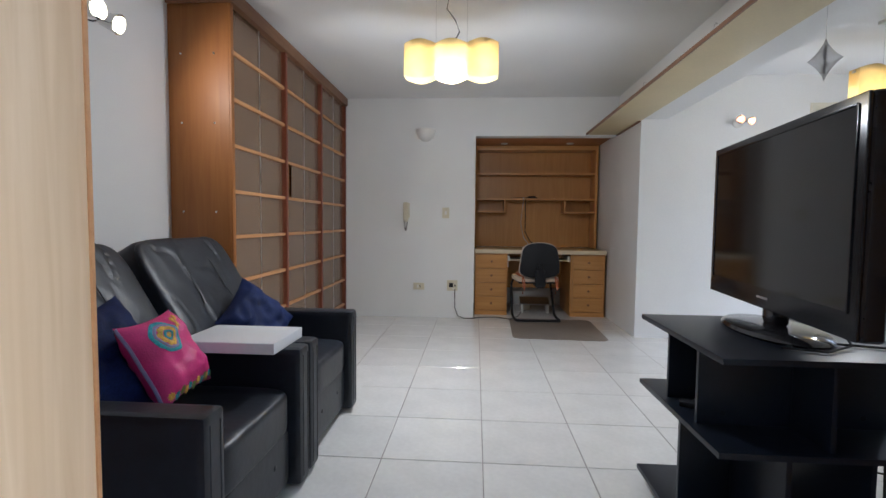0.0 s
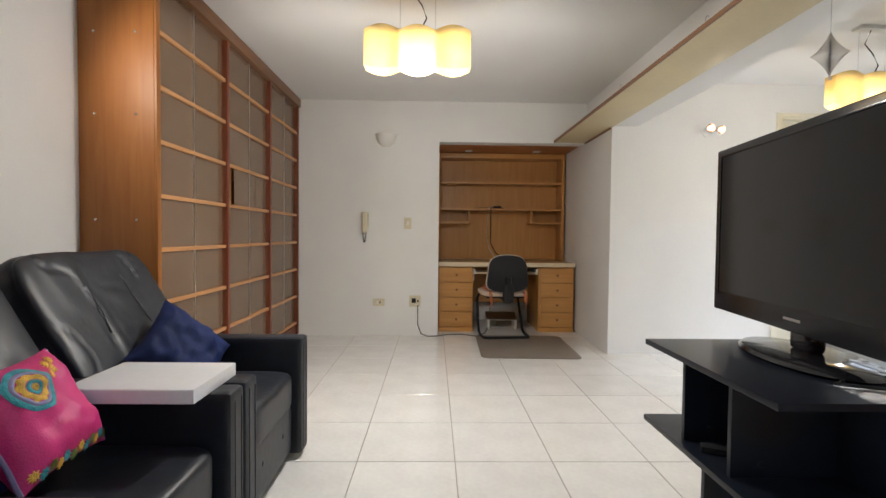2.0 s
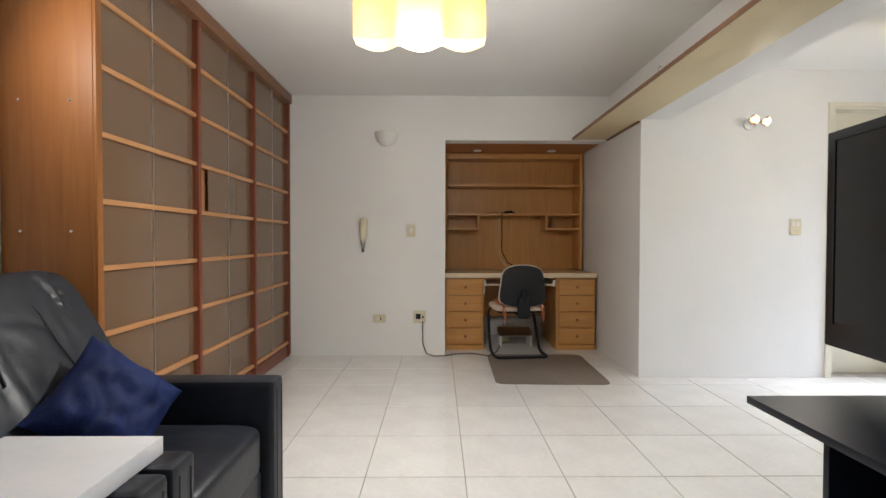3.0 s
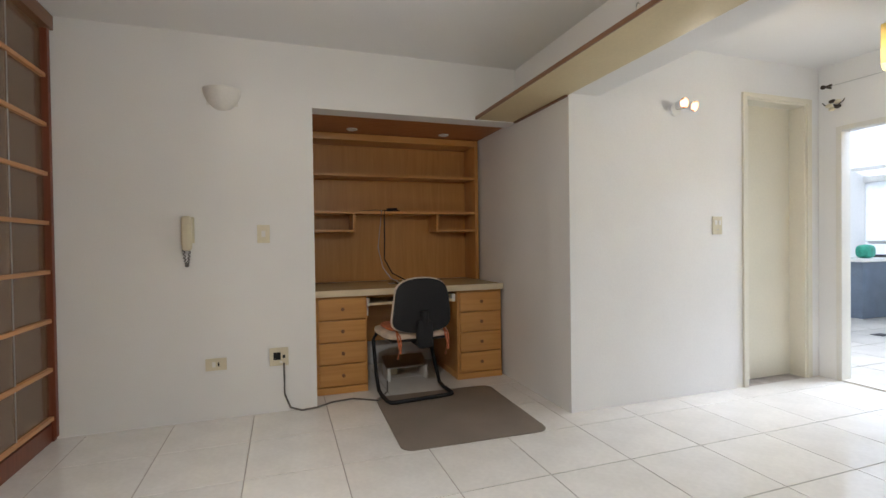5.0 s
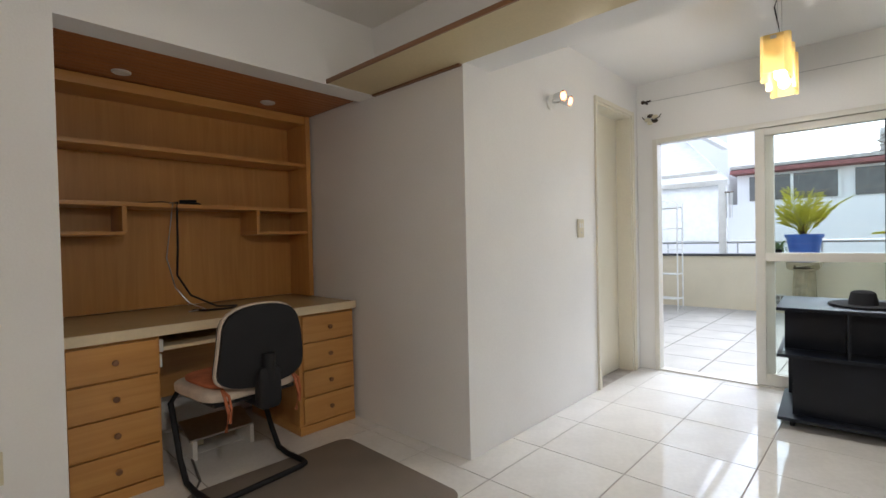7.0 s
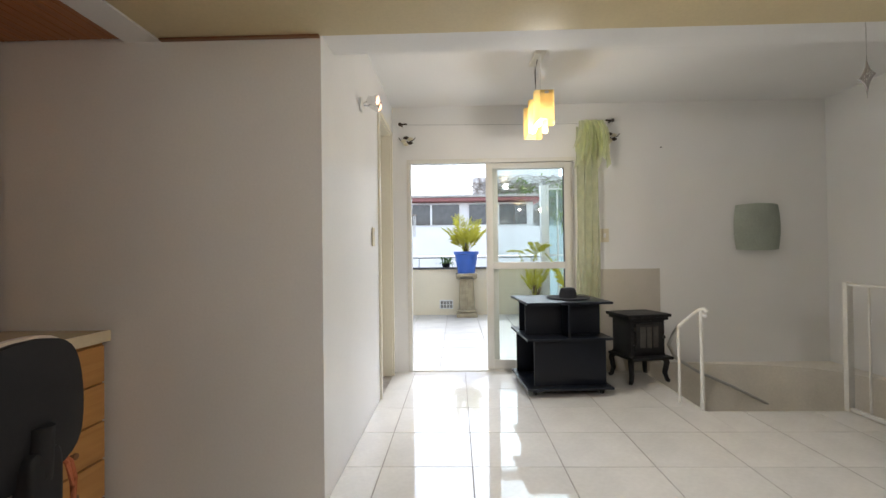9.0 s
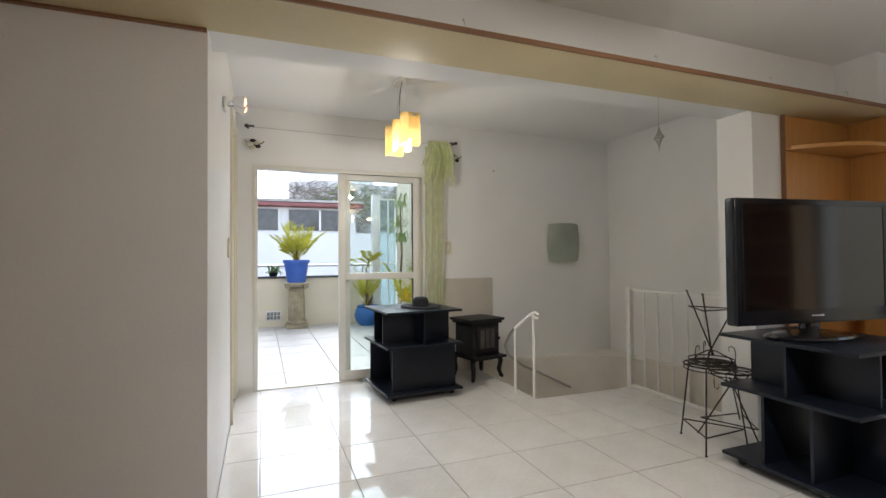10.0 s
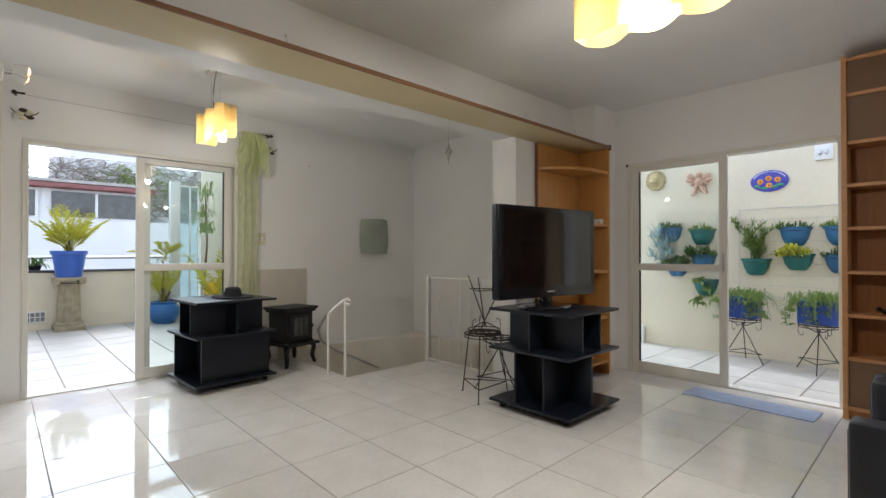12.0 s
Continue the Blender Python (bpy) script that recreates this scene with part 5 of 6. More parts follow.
for y in (4.36, 2.555):
    ho = thing("curtain_holdback", "dark metal flower-shaped curtain holdback", "holdback", pose(XE, y, 2.07), "curtain holdbacks")
    part("stem", tube([(-0.001, 0, 0), (-0.05, 0, 0.0)], 0.006, 8), WROUGHT, ho)
    for k in range(5):
        a = k * 2 * math.pi / 5
        part("petal", ball(0.026, 0.35, 1.0, 0.6, (-0.055, 0.032 * math.cos(a), 0.03 * math.sin(a)), 10, 6), WROUGHT if k % 2 else IVORY, ho)
    part("hook", tube([(-0.05, -0.03, 0.0), (-0.055, -0.06, 0.01), (-0.055, -0.075, 0.03)], 0.004, 6), WROUGHT, ho)
    part("hook", tube([(-0.05, 0.03, 0.0), (-0.055, 0.06, 0.01), (-0.055, 0.075, 0.03)], 0.004, 6), WROUGHT, ho)

# stove
stove = thing("stove", "small black cast-iron stove on curved legs", "stove", pose(3.49, 2.43, 0, 0, 0, -77) @ Matrix.Diagonal((1.02, 1.02, 1.08, 1)))
part("body", box(-0.15, 0.15, -0.13, 0.13, 0.20, 0.485, 0.012), BLACK_IRON, stove)
part("top_plate", box(-0.19, 0.19, -0.165, 0.165, 0.487, 0.512, 0.008), BLACK_IRON, stove)
part("cornice", box(-0.172, 0.172, -0.15, 0.15, 0.465, 0.4865, 0.006), BLACK_IRON, stove)
part("ash_lip", box(-0.18, 0.18, -0.20, 0.15, 0.178, 0.199, 0.006), BLACK_IRON, stove)
sd = part("stove_door", box(-0.115, 0.115, -0.148, -0.131, 0.225, 0.445, 0.006), BLACK_IRON, stove)
part("window", box(-0.08, 0.08, -0.151, -0.1485, 0.265, 0.42), DARK_GLASS, sd, "dark arched window")
for x in (-0.027, 0.027):
    part("bar", box(x - 0.004, x + 0.004, -0.156, -0.1512, 0.265, 0.42, 0.001), BLACK_IRON, sd)
part("knob", ball(0.014, 1, 1, 1, (0.125, -0.155, 0.34), 10, 8), BLACK_IRON, sd)
for z in (0.27, 0.40):
    part("hinge", box(-0.132, -0.115, -0.152, -0.128, z - 0.015, z + 0.015, 0.003), BLACK_IRON, sd)
for x in (-1, 1):
    for y in (-1, 1):
        part("leg", tube([(x * 0.135, y * 0.115, 0.20), (x * 0.158, y * 0.140, 0.15), (x * 0.145, y * 0.130, 0.07), (x * 0.158, y * 0.143, 0.018), (x * 0.172, y * 0.155, 0.010)], 0.026, 8, taper=0.015), BLACK_IRON, stove)

# railing and stair handrail
rail = thing("stair_railing", "white painted steel railing beside the stairwell", "railing")
part("post", box(2.645, 2.685, 1.365, 1.405, 0.0, 0.84, 0.005), WHITE_PAINT, rail)
part("top_rail", box(1.742, 2.645, 1.375, 1.395, 0.815, 0.832, 0.003), WHITE_PAINT, rail)
part("bottom_rail", box(1.742, 2.645, 1.372, 1.398, 0.010, 0.030, 0.003), WHITE_PAINT, rail)
for k in range(6):
    x = 2.645 - 0.14 * (k + 1)
    part("baluster", tube([(x, 1.385, 0.03), (x, 1.385, 0.815)], 0.007, 8), WHITE_PAINT, rail)
hr = thing("stair_handrail", "short white handrail with a scrolled end at the stair head", "handrail")
part("post", tube([(2.69, 2.315, 0.0), (2.69, 2.315, 0.66)], 0.013, 8), WHITE_PAINT, hr)
part("post", tube([(2.86, 2.385, -0.1), (2.86, 2.385, 0.54)], 0.011, 8), WHITE_PAINT, hr)
part("rail", tube([(2.86, 2.385, 0.53), (2.80, 2.36, 0.585), (2.73, 2.33, 0.645), (2.69, 2.315, 0.668), (2.665, 2.305, 0.672), (2.645, 2.297, 0.655), (2.648, 2.297, 0.632), (2.668, 2.305, 0.626), (2.676, 2.308, 0.642)], 0.012, 8), WHITE_PAINT, hr)
part("wall_rail", tube([(2.86, 2.385, 0.535), (2.95, 2.385, 0.46), (3.08, 2.36, 0.36), (3.28, 2.22, 0.22), (3.48, 1.95, 0.06), (3.60, 1.6, -0.1), (3.63, 1.2, -0.3)], 0.012, 8), STEEL, hr, "grey handrail curving down")

# hanging twisted ornament
orn = thing("hanging_ornament", "flat silver wind spinner of nested star rings under the beam", "ornament", pose(1.503, 2.225, 2.005, 0, 0, -35))
part("thread", tube([(0, 0, 0), (0, 0, -0.152)], 0.0011, 5), STEEL, orn)


def star_ring(size, width, thick):
    """A flat four-pointed ring with hollow sides, standing in the local x-z plane."""
    b = bmesh.new()
    n = 40
    loops = []
    for y in (-thick / 2, thick / 2):
        for k in (size, size - width):
            ring = []
            for i in range(n):
                a = 2 * math.pi * i / n
                c, d = math.cos(a), math.sin(a)
                q = (abs(c) ** 0.78 + abs(d) ** 0.78) ** (-1 / 0.78)
                ring.append(b.verts.new((k * q * c, y, k * q * d)))
            loops.append(ring)
    outer0, inner0, outer1, inner1 = loops
    for a, c in ((outer0, inner0), (inner0, inner1), (inner1, outer1), (outer1, outer0)):
        for i in range(n):
            b.faces.new((a[i], a[(i + 1) % n], c[(i + 1) % n], c[i]))
    return b


for k in range(9):
    part("star_ring", moved(star_ring(0.091 - 0.0085 * k, 0.0058, 0.0016), pose(0, 0, -0.238, 0, 0, 10 * k) @ Matrix.Diagonal((0.68, 1, 1, 1))), SPINNER, orn)
part("bead", ball(0.007, 1, 1, 1, (0, 0, -0.238), 12, 8), SPINNER, orn)


# ---- wrought-iron plant stands ----
def plant_stand(at, label, height, ring_r, spread, group, twist=0.0, hooks=False):
    s = thing("plant_stand", label, "plant stand", at, group)
    n = 28
    part("ring", tube([(ring_r * math.cos(2 * math.pi * k / n), ring_r * math.sin(2 * math.pi * k / n), height) for k in range(n)], 0.0055, 8, True), WROUGHT, s)
    part("ring", tube([(ring_r * math.cos(2 * math.pi * k / n), ring_r * math.sin(2 * math.pi * k / n), height - 0.022) for k in range(n)], 0.0035, 8, True), WROUGHT, s)
    feet = []
    hub = height - 0.075
    for k in range(3):
        a = 2 * math.pi * k / 3 + 0.4
        rim = (ring_r * math.cos(a), ring_r * math.sin(a), height)
        foot = (spread * math.cos(a), spread * math.sin(a), 0.006)
        if twist:
            top = (-0.018 * math.cos(a), -0.018 * math.sin(a), hub + 0.03)
            part("arm", tube([rim, (rim[0] * 0.8, rim[1] * 0.8, height - 0.03), (rim[0] * 0.25, rim[1] * 0.25, hub + 0.01), (0, 0, hub)], 0.004, 6), WROUGHT, s)
        else:
            top = rim
        feet.append((foot[0] * 0.93, foot[1] * 0.93, 0.10))
        part("leg", tube([top, foot], 0.0045, 8), WROUGHT, s)
        part("foot", ball(0.009, 1, 1, 0.5, foot, 8, 6), WROUGHT, s)
        part("cross_bar", tube([rim, (0, 0, height - 0.005), (-rim[0], -rim[1], height)], 0.003, 6), WROUGHT, s)
        m = pose(0, 0, 0, 0, 0, math.degrees(a + 0.5))
        if hooks:
            q = ring_r
            part("hook", moved(tube([(q, 0, height), (q * 1.02, 0, height - 0.06), (q * 0.98, 0, height - 0.095), (q * 0.84, 0, height - 0.108), (q * 0.74, 0, height - 0.096), (q * 0.76, 0, height - 0.078)], 0.0028, 6), m), WROUGHT, s)
    for k in range(3):
        part("stretcher", tube([feet[k], feet[(k + 1) % 3]], 0.004, 6), WROUGHT, s)
    return s


plant_stand(pose(1.505, 1.87, 0, 0, 0, 100), "tall dark wrought-iron plant stand, empty, beside the television", 0.47, 0.135, 0.20, "plant stands indoors")
plant_stand(pose(1.50, 1.86, 0.895, 180, 0, 20), "dark wrought-iron plant stand stacked upside down on another", 0.415, 0.12, 0.17, "plant stands indoors", twist=2.6, hooks=True)
plant_stand(pose(1.56, 1.62, 0, 0, 0, 30), "low dark wrought-iron plant stand with scrolls, empty", 0.40, 0.125, 0.19, "plant stands indoors", twist=2.6, hooks=True)

# ---- corner shelf under the ledge ----
corner = thing("corner_shelf", "beech corner shelf unit with rounded shelves under the ledge", "shelf unit")
part("side_panel", box(1.185, 1.497, 0.54, 0.562, 0.0, 1.990, 0.002), BEECH, corner)
part("back_panel", box(1.480, 1.497, 0.563, 1.215, 0.0, 1.990, 0.002), BEECH, corner)
part("edge_strip", box(1.470, 1.497, 1.2155, 1.225, 0.0, 1.990, 0.002), BROWN_EDGE, corner)
for z in (0.115, 0.50, 0.905, 1.31, 1.775):
    poly = [(1.479, 0.563), (1.479, 1.212), (1.44, 1.212)]
    for k in range(1, 9):
        t = k / 8
        poly.append((1.44 - 0.25 * math.sin(t * math.pi / 2) ** 0.9, 1.212 - 0.40 * t + 0.0))
    poly.append((1.19, 0.563))
    part("shelf", prism(poly, z - 0.012, z + 0.012, 0.002), BEECH_X, corner)
solid("small_box", box(-0.03, 0.03, -0.03, 0.03, 0, 0.045, 0.004), WHITE_PAINT, "small white box on the corner shelf", "box", pose(1.25, 0.62, 1.322))


# ---- plants ----
def frond_mesh(b, root, heading, length, rise, droop, leaflets, leaf_len, r):
    """A feather leaf: a bent midrib with narrow leaflets on both sides."""
    pts = []
    for i in range(leaflets + 1):
        t = i / leaflets
        out = length * (t * math.cos(rise) + 0.12 * t * t)
        up = length * (math.sin(rise) * t - droop * t ** 2.2)
        pts.append(Vector(root) + Vector((math.cos(heading) * out, math.sin(heading) * out, up)))
    merge(b, tube(pts, 0.006, 5, taper=0.0015))
    for i in range(max(3, leaflets // 3), leaflets + 1):
        t = i / leaflets
        d = (pts[i] - pts[i - 1]).normalized()
        side = d.cross(Vector((0, 0, 1))).normalized()
        ln = leaf_len * (0.45 + 0.9 * math.sin(math.pi * min(1, t * 0.85 + 0.12))) * r.uniform(0.8, 1.15)
        for s in (-1, 1):
            way = (side * s * 0.75 + d * 0.85 + Vector((0, 0, r.uniform(0.02, 0.35)))).normalized()
            w = d.cross(way).cross(way).normalized() * ln * 0.015
            p = pts[i]
            mid = p + way * ln * 0.55 + Vector((0, 0, -0.02 * ln))
            tip = p + way * ln + Vector((0, 0, -0.28 * ln))
            vs = [b.verts.new(q) for q in (p, mid + w, tip, mid - w)]
            b.faces.new((vs[0], vs[1], vs[2]))
            b.faces.new((vs[0], vs[2], vs[3]))


def palm(parent, base, count, length, seed, leaf=None, leaflets=15, leaf_len=0.17, low=35, high=80, droop=0.55):
    r = random.Random(seed)
    for k in range(count):
        b = bmesh.new()
        frond_mesh(b, (base[0] + r.uniform(-0.05, 0.05), base[1] + r.uniform(-0.05, 0.05), base[2]), 2 * math.pi * k / count + r.uniform(-0.6, 0.6), length * r.uniform(0.5, 1.15), radians(r.uniform(low, high)), droop * r.uniform(0.5, 1.1), leaflets, leaf_len, r)
        part("frond", b, leaf or LEAF_YG, parent, smooth=False)


def tuft(b, base, count, length, spread, width, seed, hang=0.3):
    """Narrow blades springing from one spot."""
    r = random.Random(seed)
    for _ in range(count):
        a, e = r.uniform(0, 6.283), r.uniform(0.2, 1.45)
        ln = length * r.uniform(0.5, 1.2)
        d = Vector((math.cos(a) * math.cos(e) * spread, math.sin(a) * math.cos(e) * spread, math.sin(e)))
        s = d.cross(Vector((0, 0, 1)))
        s = (s.normalized() if s.length > 1e-3 else Vector((1, 0, 0))) * width * r.uniform(0.7, 1.3)
        p = Vector(base) + Vector((r.uniform(-1, 1), r.uniform(-1, 1), 0)) * 0.25 * length * spread
        m1, m2 = p + d * ln * 0.5, p + d * ln * 0.85 + Vector((0, 0, -hang * ln * 0.4))
        tip = p + d * ln + Vector((0, 0, -hang * ln))
        v = [b.verts.new(q) for q in (p - s * 0.5, p + s * 0.5, m1 + s, m1 - s, m2 + s * 0.7, m2 - s * 0.7, tip)]
        b.faces.new((v[0], v[1], v[2], v[3]))
        b.faces.new((v[3], v[2], v[4], v[5]))
        b.faces.new((v[5], v[4], v[6]))
    return b


def round_pot(parent, r0, r1, h, material, z=0.0):
    pot = part("pot", lathe([(0.0, z), (r0, z), (r0 + (r1 - r0) * 0.9, z + h * 0.86), (r1 + 0.012, z + h * 0.87), (r1 + 0.016, z + h), (r1 - 0.006, z + h), (r1 - 0.012, z + h * 0.85), (0.0, z + h * 0.84)], 28), material, parent)
    part("soil", lathe([(0.0, z + h * 0.845), (r1 - 0.016, z + h * 0.845), (r1 - 0.016, z + h * 0.90), (0, z + h * 0.92)], 20), SOIL, pot)
    return pot


ped = thing("pedestal", "weathered fluted stone column pedestal on the terrace", "pedestal", pose(7.62, 3.765, -0.015))
part("base", box(-0.175, 0.175, -0.175, 0.175, 0.0, 0.07, 0.012), STONE, ped)
part("torus", lathe([(0.0, 0.07), (0.16, 0.07), (0.17, 0.095), (0.155, 0.12), (0.0, 0.12)], 28), STONE, ped)
b = bmesh.new()
rings = []
for j in range(9):
    t = j / 8
    r = 0.135 - 0.018 * t + 0.006 * math.sin(math.pi * t)
    rings.append([b.verts.new(((r - 0.010 * (k % 4 in (1, 2))) * math.cos(2 * math.pi * k / 64), (r - 0.010 * (k % 4 in (1, 2))) * math.sin(2 * math.pi * k / 64), 0.12 + 0.50 * t)) for k in range(64)])
for a, c in zip(rings, rings[1:]):
    for k in range(64):
        b.faces.new((a[k], a[(k + 1) % 64], c[(k + 1) % 64], c[k]))
part("fluted_shaft", b, STONE, ped)
part("neck", lathe([(0.0, 0.62), (0.125, 0.62), (0.15, 0.65), (0.0, 0.655)], 28), STONE, ped)
for y in (-0.14, 0.14):
    part("volute", moved(lathe([(0.0, -0.15), (0.04, -0.15), (0.04, 0.15), (0.0, 0.15)], 16), pose(0, y, 0.68, 0, 90, 0)), STONE, ped)
part("abacus", box(-0.18, 0.18, -0.18, 0.18, 0.70, 0.742, 0.008), STONE, ped)
pp = thing("potted_palm", "yellow-green palm in a royal blue pot on the pedestal", "potted plant", pose(7.62, 3.765, 0.728), "terrace palms")
round_pot(pp, 0.145, 0.20, 0.37, BLUE_POT)
palm(pp, (0, 0, 0.33), 20, 0.70, 21, leaflets=18, leaf_len=0.15, low=50, high=88, droop=0.20)
part("stalks", tuft(bmesh.new(), (0, 0, 0.33), 30, 0.22, 0.5, 0.012, 5, 0.0), STEM, pp)
pp2 = thing("potted_palm", "slender palm in a rounded blue glazed pot on the terrace floor", "potted plant", pose(7.45, 2.62, -0.015), "terrace palms")
part("pot", lathe([(0.0, 0.0), (0.13, 0.0), (0.20, 0.08), (0.225, 0.18), (0.20, 0.27), (0.17, 0.30), (0.19, 0.33), (0.17, 0.335), (0.155, 0.30), (0.0, 0.29)], 28), mat("blue glazed pot", (0.04, 0.15, 0.42), 0.25, vary=0.15), pp2)
part("stalks", tuft(bmesh.new(), (0, 0, 0.29), 24, 0.35, 0.35, 0.012, 6, 0.0), STEM, pp2)
palm(pp2, (0, 0, 0.31), 9, 0.85, 33, leaflets=20, leaf_len=0.12, low=62, high=88, droop=0.2)
palm(pp2, (0, 0, 0.95), 6, 0.45, 37, leaf_len=0.15, low=35, high=80, droop=0.4)
part("stem", tube([(0, 0, 0.3), (0.02, 0.0, 0.6), (0, 0.02, 0.97)], 0.014, 8, taper=0.01), STEM, pp2)
pp3 = thing("potted_palm", "low arching palm with a yellow bloom by the terrace door", "potted plant", pose(5.75, 2.35, -0.015), "terrace palms")
round_pot(pp3, 0.13, 0.18, 0.30, AZURE_POT)
palm(pp3, (0, 0, 0.27), 9, 1.22, 41, leaflets=24, leaf_len=0.16, low=64, high=84, droop=0.34)
part("bloom", leaf_cloud(160, [(0.02, 0.06, 0.62, 0.08), (-0.06, 0.12, 0.60, 0.06)], 0.06, 9), FLOWER, pp3, "yellow bloom", smooth=False)
dr = thing("dragon_tree", "tall thin dragon tree against the cream terrace wall", "tree", pose(6.75, 2.22, -0.015))
round_pot(dr, 0.12, 0.16, 0.28, AZURE_POT)
part("trunk", tube([(0, 0, 0.25), (0.05, 0.01, 0.7), (-0.03, 0.0, 1.2), (0.02, 0, 1.62)], 0.020, 8, taper=0.013), STEM, dr)
for k, (x, y, z) in enumerate(((0.02, 0, 1.62), (-0.10, 0.02, 1.38), (0.05, 0.0, 1.95))):
    part("leaf_head", tuft(bmesh.new(), (x, y, z), 40, 0.38, 1.0, 0.007, 50 + k, 0.8), LEAF_LIGHT, dr, smooth=False)
part("branch", tube([(0.02, 0, 1.55), (0.03, 0, 1.75), (0.05, 0, 1.95)], 0.012, 6), STEM, dr)
part("branch", tube([(-0.03, 0, 1.2), (-0.08, 0.01, 1.28), (-0.10, 0.02, 1.38)], 0.010, 6), STEM, dr)

# things on the terrace
sp = thing("small_plant", "small dark plant standing on the parapet coping", "potted plant", pose(7.95, 4.12, 0.825))
part("pot", lathe([(0.0, 0.0), (0.06, 0.0), (0.08, 0.06), (0.07, 0.065), (0.0, 0.06)], 18), DARK_PLASTIC, sp)
part("leaves", tuft(bmesh.new(), (0, 0, 0.06), 40, 0.20, 1.3, 0.014, 61, 0.5), LEAF_G, sp, smooth=False)
rack = thing("wire_rack", "white wrought-iron shelf rack with a scrolled top", "shelf rack", pose(7.32, 5.50, -0.015, 0, 0, 0))
for x in (-0.12, 0.12):
    for y in (-0.27, 0.27):
        part("upright", tube([(x, y, 0), (x, y, 1.62 if x > 0 else 1.60)], 0.011, 8), WHITE_PAINT, rack)
for z in (0.18, 0.55, 0.92, 1.24, 1.55):
    sh = part("shelf_frame", tube([(-0.12, -0.27, z), (0.12, -0.27, z), (0.12, 0.27, z), (-0.12, 0.27, z)], 0.008, 6, True), WHITE_PAINT, rack)
    for k in range(5):
        part("shelf_wire", tube([(-0.08 + 0.04 * k, -0.27, z), (-0.08 + 0.04 * k, 0.27, z)], 0.003, 5), WHITE_PAINT, sh)
part("crest", tube([(0.12, 0.27, 1.60), (0.12, 0.18, 1.63), (0.12, 0.09, 1.67), (0.12, 0, 1.69), (0.12, -0.09, 1.67), (0.12, -0.18, 1.63), (0.12, -0.27, 1.60)], 0.008, 6), WHITE_PAINT, rack)
for s in (-1, 1):
    part("scroll", moved(tube(curl(0.045 * s, 1.64, 0.04, 1.4, 0, side=s), 0.006, 6), pose(0.12, 0, 0, 0, 0, 90)), WHITE_PAINT, rack)
counter = thing("terrace_counter", "blue-grey terrace counter with a pale stone top", "counter", pose(7.45, 6.30, -0.015))
part("body", box(-0.34, 0.36, -0.20, 0.23, 0.0, 0.76, 0.004), GREY_PAINT, counter)
part("worktop", box(-0.40, 0.38, -0.24, 0.24, 0.76, 0.80, 0.004), WHITE_RENDER, counter)
solid("green_bag", rbox(-0.11, 0.11, -0.09, 0.09, 0, 0.19, 3, 6), mat("green plastic bag", (0.05, 0.32, 0.22), 0.4, vary=0.2, scale=20, bump=0.1), "crumpled green plastic bag on the terrace counter", "bag", pose(7.42, 6.24, 0.785))
solid("floor_drain", box(-0.09, 0.09, -0.06, 0.06, 0, 0.004, 0.001), DARK_PLASTIC, "dark floor drain grate in the terrace", "drain", pose(6.1, 5.35, -0.0145))
solid("wall_hanger", tube([(0, -0.10, 0.0), (0, -0.10, 0.04), (0, 0, 0.07), (0, 0.10, 0.04), (0, 0.10, 0.0)], 0.014, 8), STEM, "brown wooden hanger on the terrace wall", "hanger", pose(7.40, 6.54, 1.46, 0, 0, 90))
chime = thing("wind_chime", "small wind chime hanging at the canopy column", "wind chime", pose(7.86, 4.69, 1.75))
part("disc", lathe([(0.0, 0.0), (0.06, 0.0), (0.06, 0.012), (0.0, 0.012)], 18), STEM, chime)
for k in range(5):
    a = k * 1.2566
    part("pipe", tube([(0.04 * math.cos(a), 0.04 * math.sin(a), 0), (0.04 * math.cos(a), 0.04 * math.sin(a), -0.38)], 0.006, 6), STEEL, chime)

# ---- south patio ----
PY = -1.22


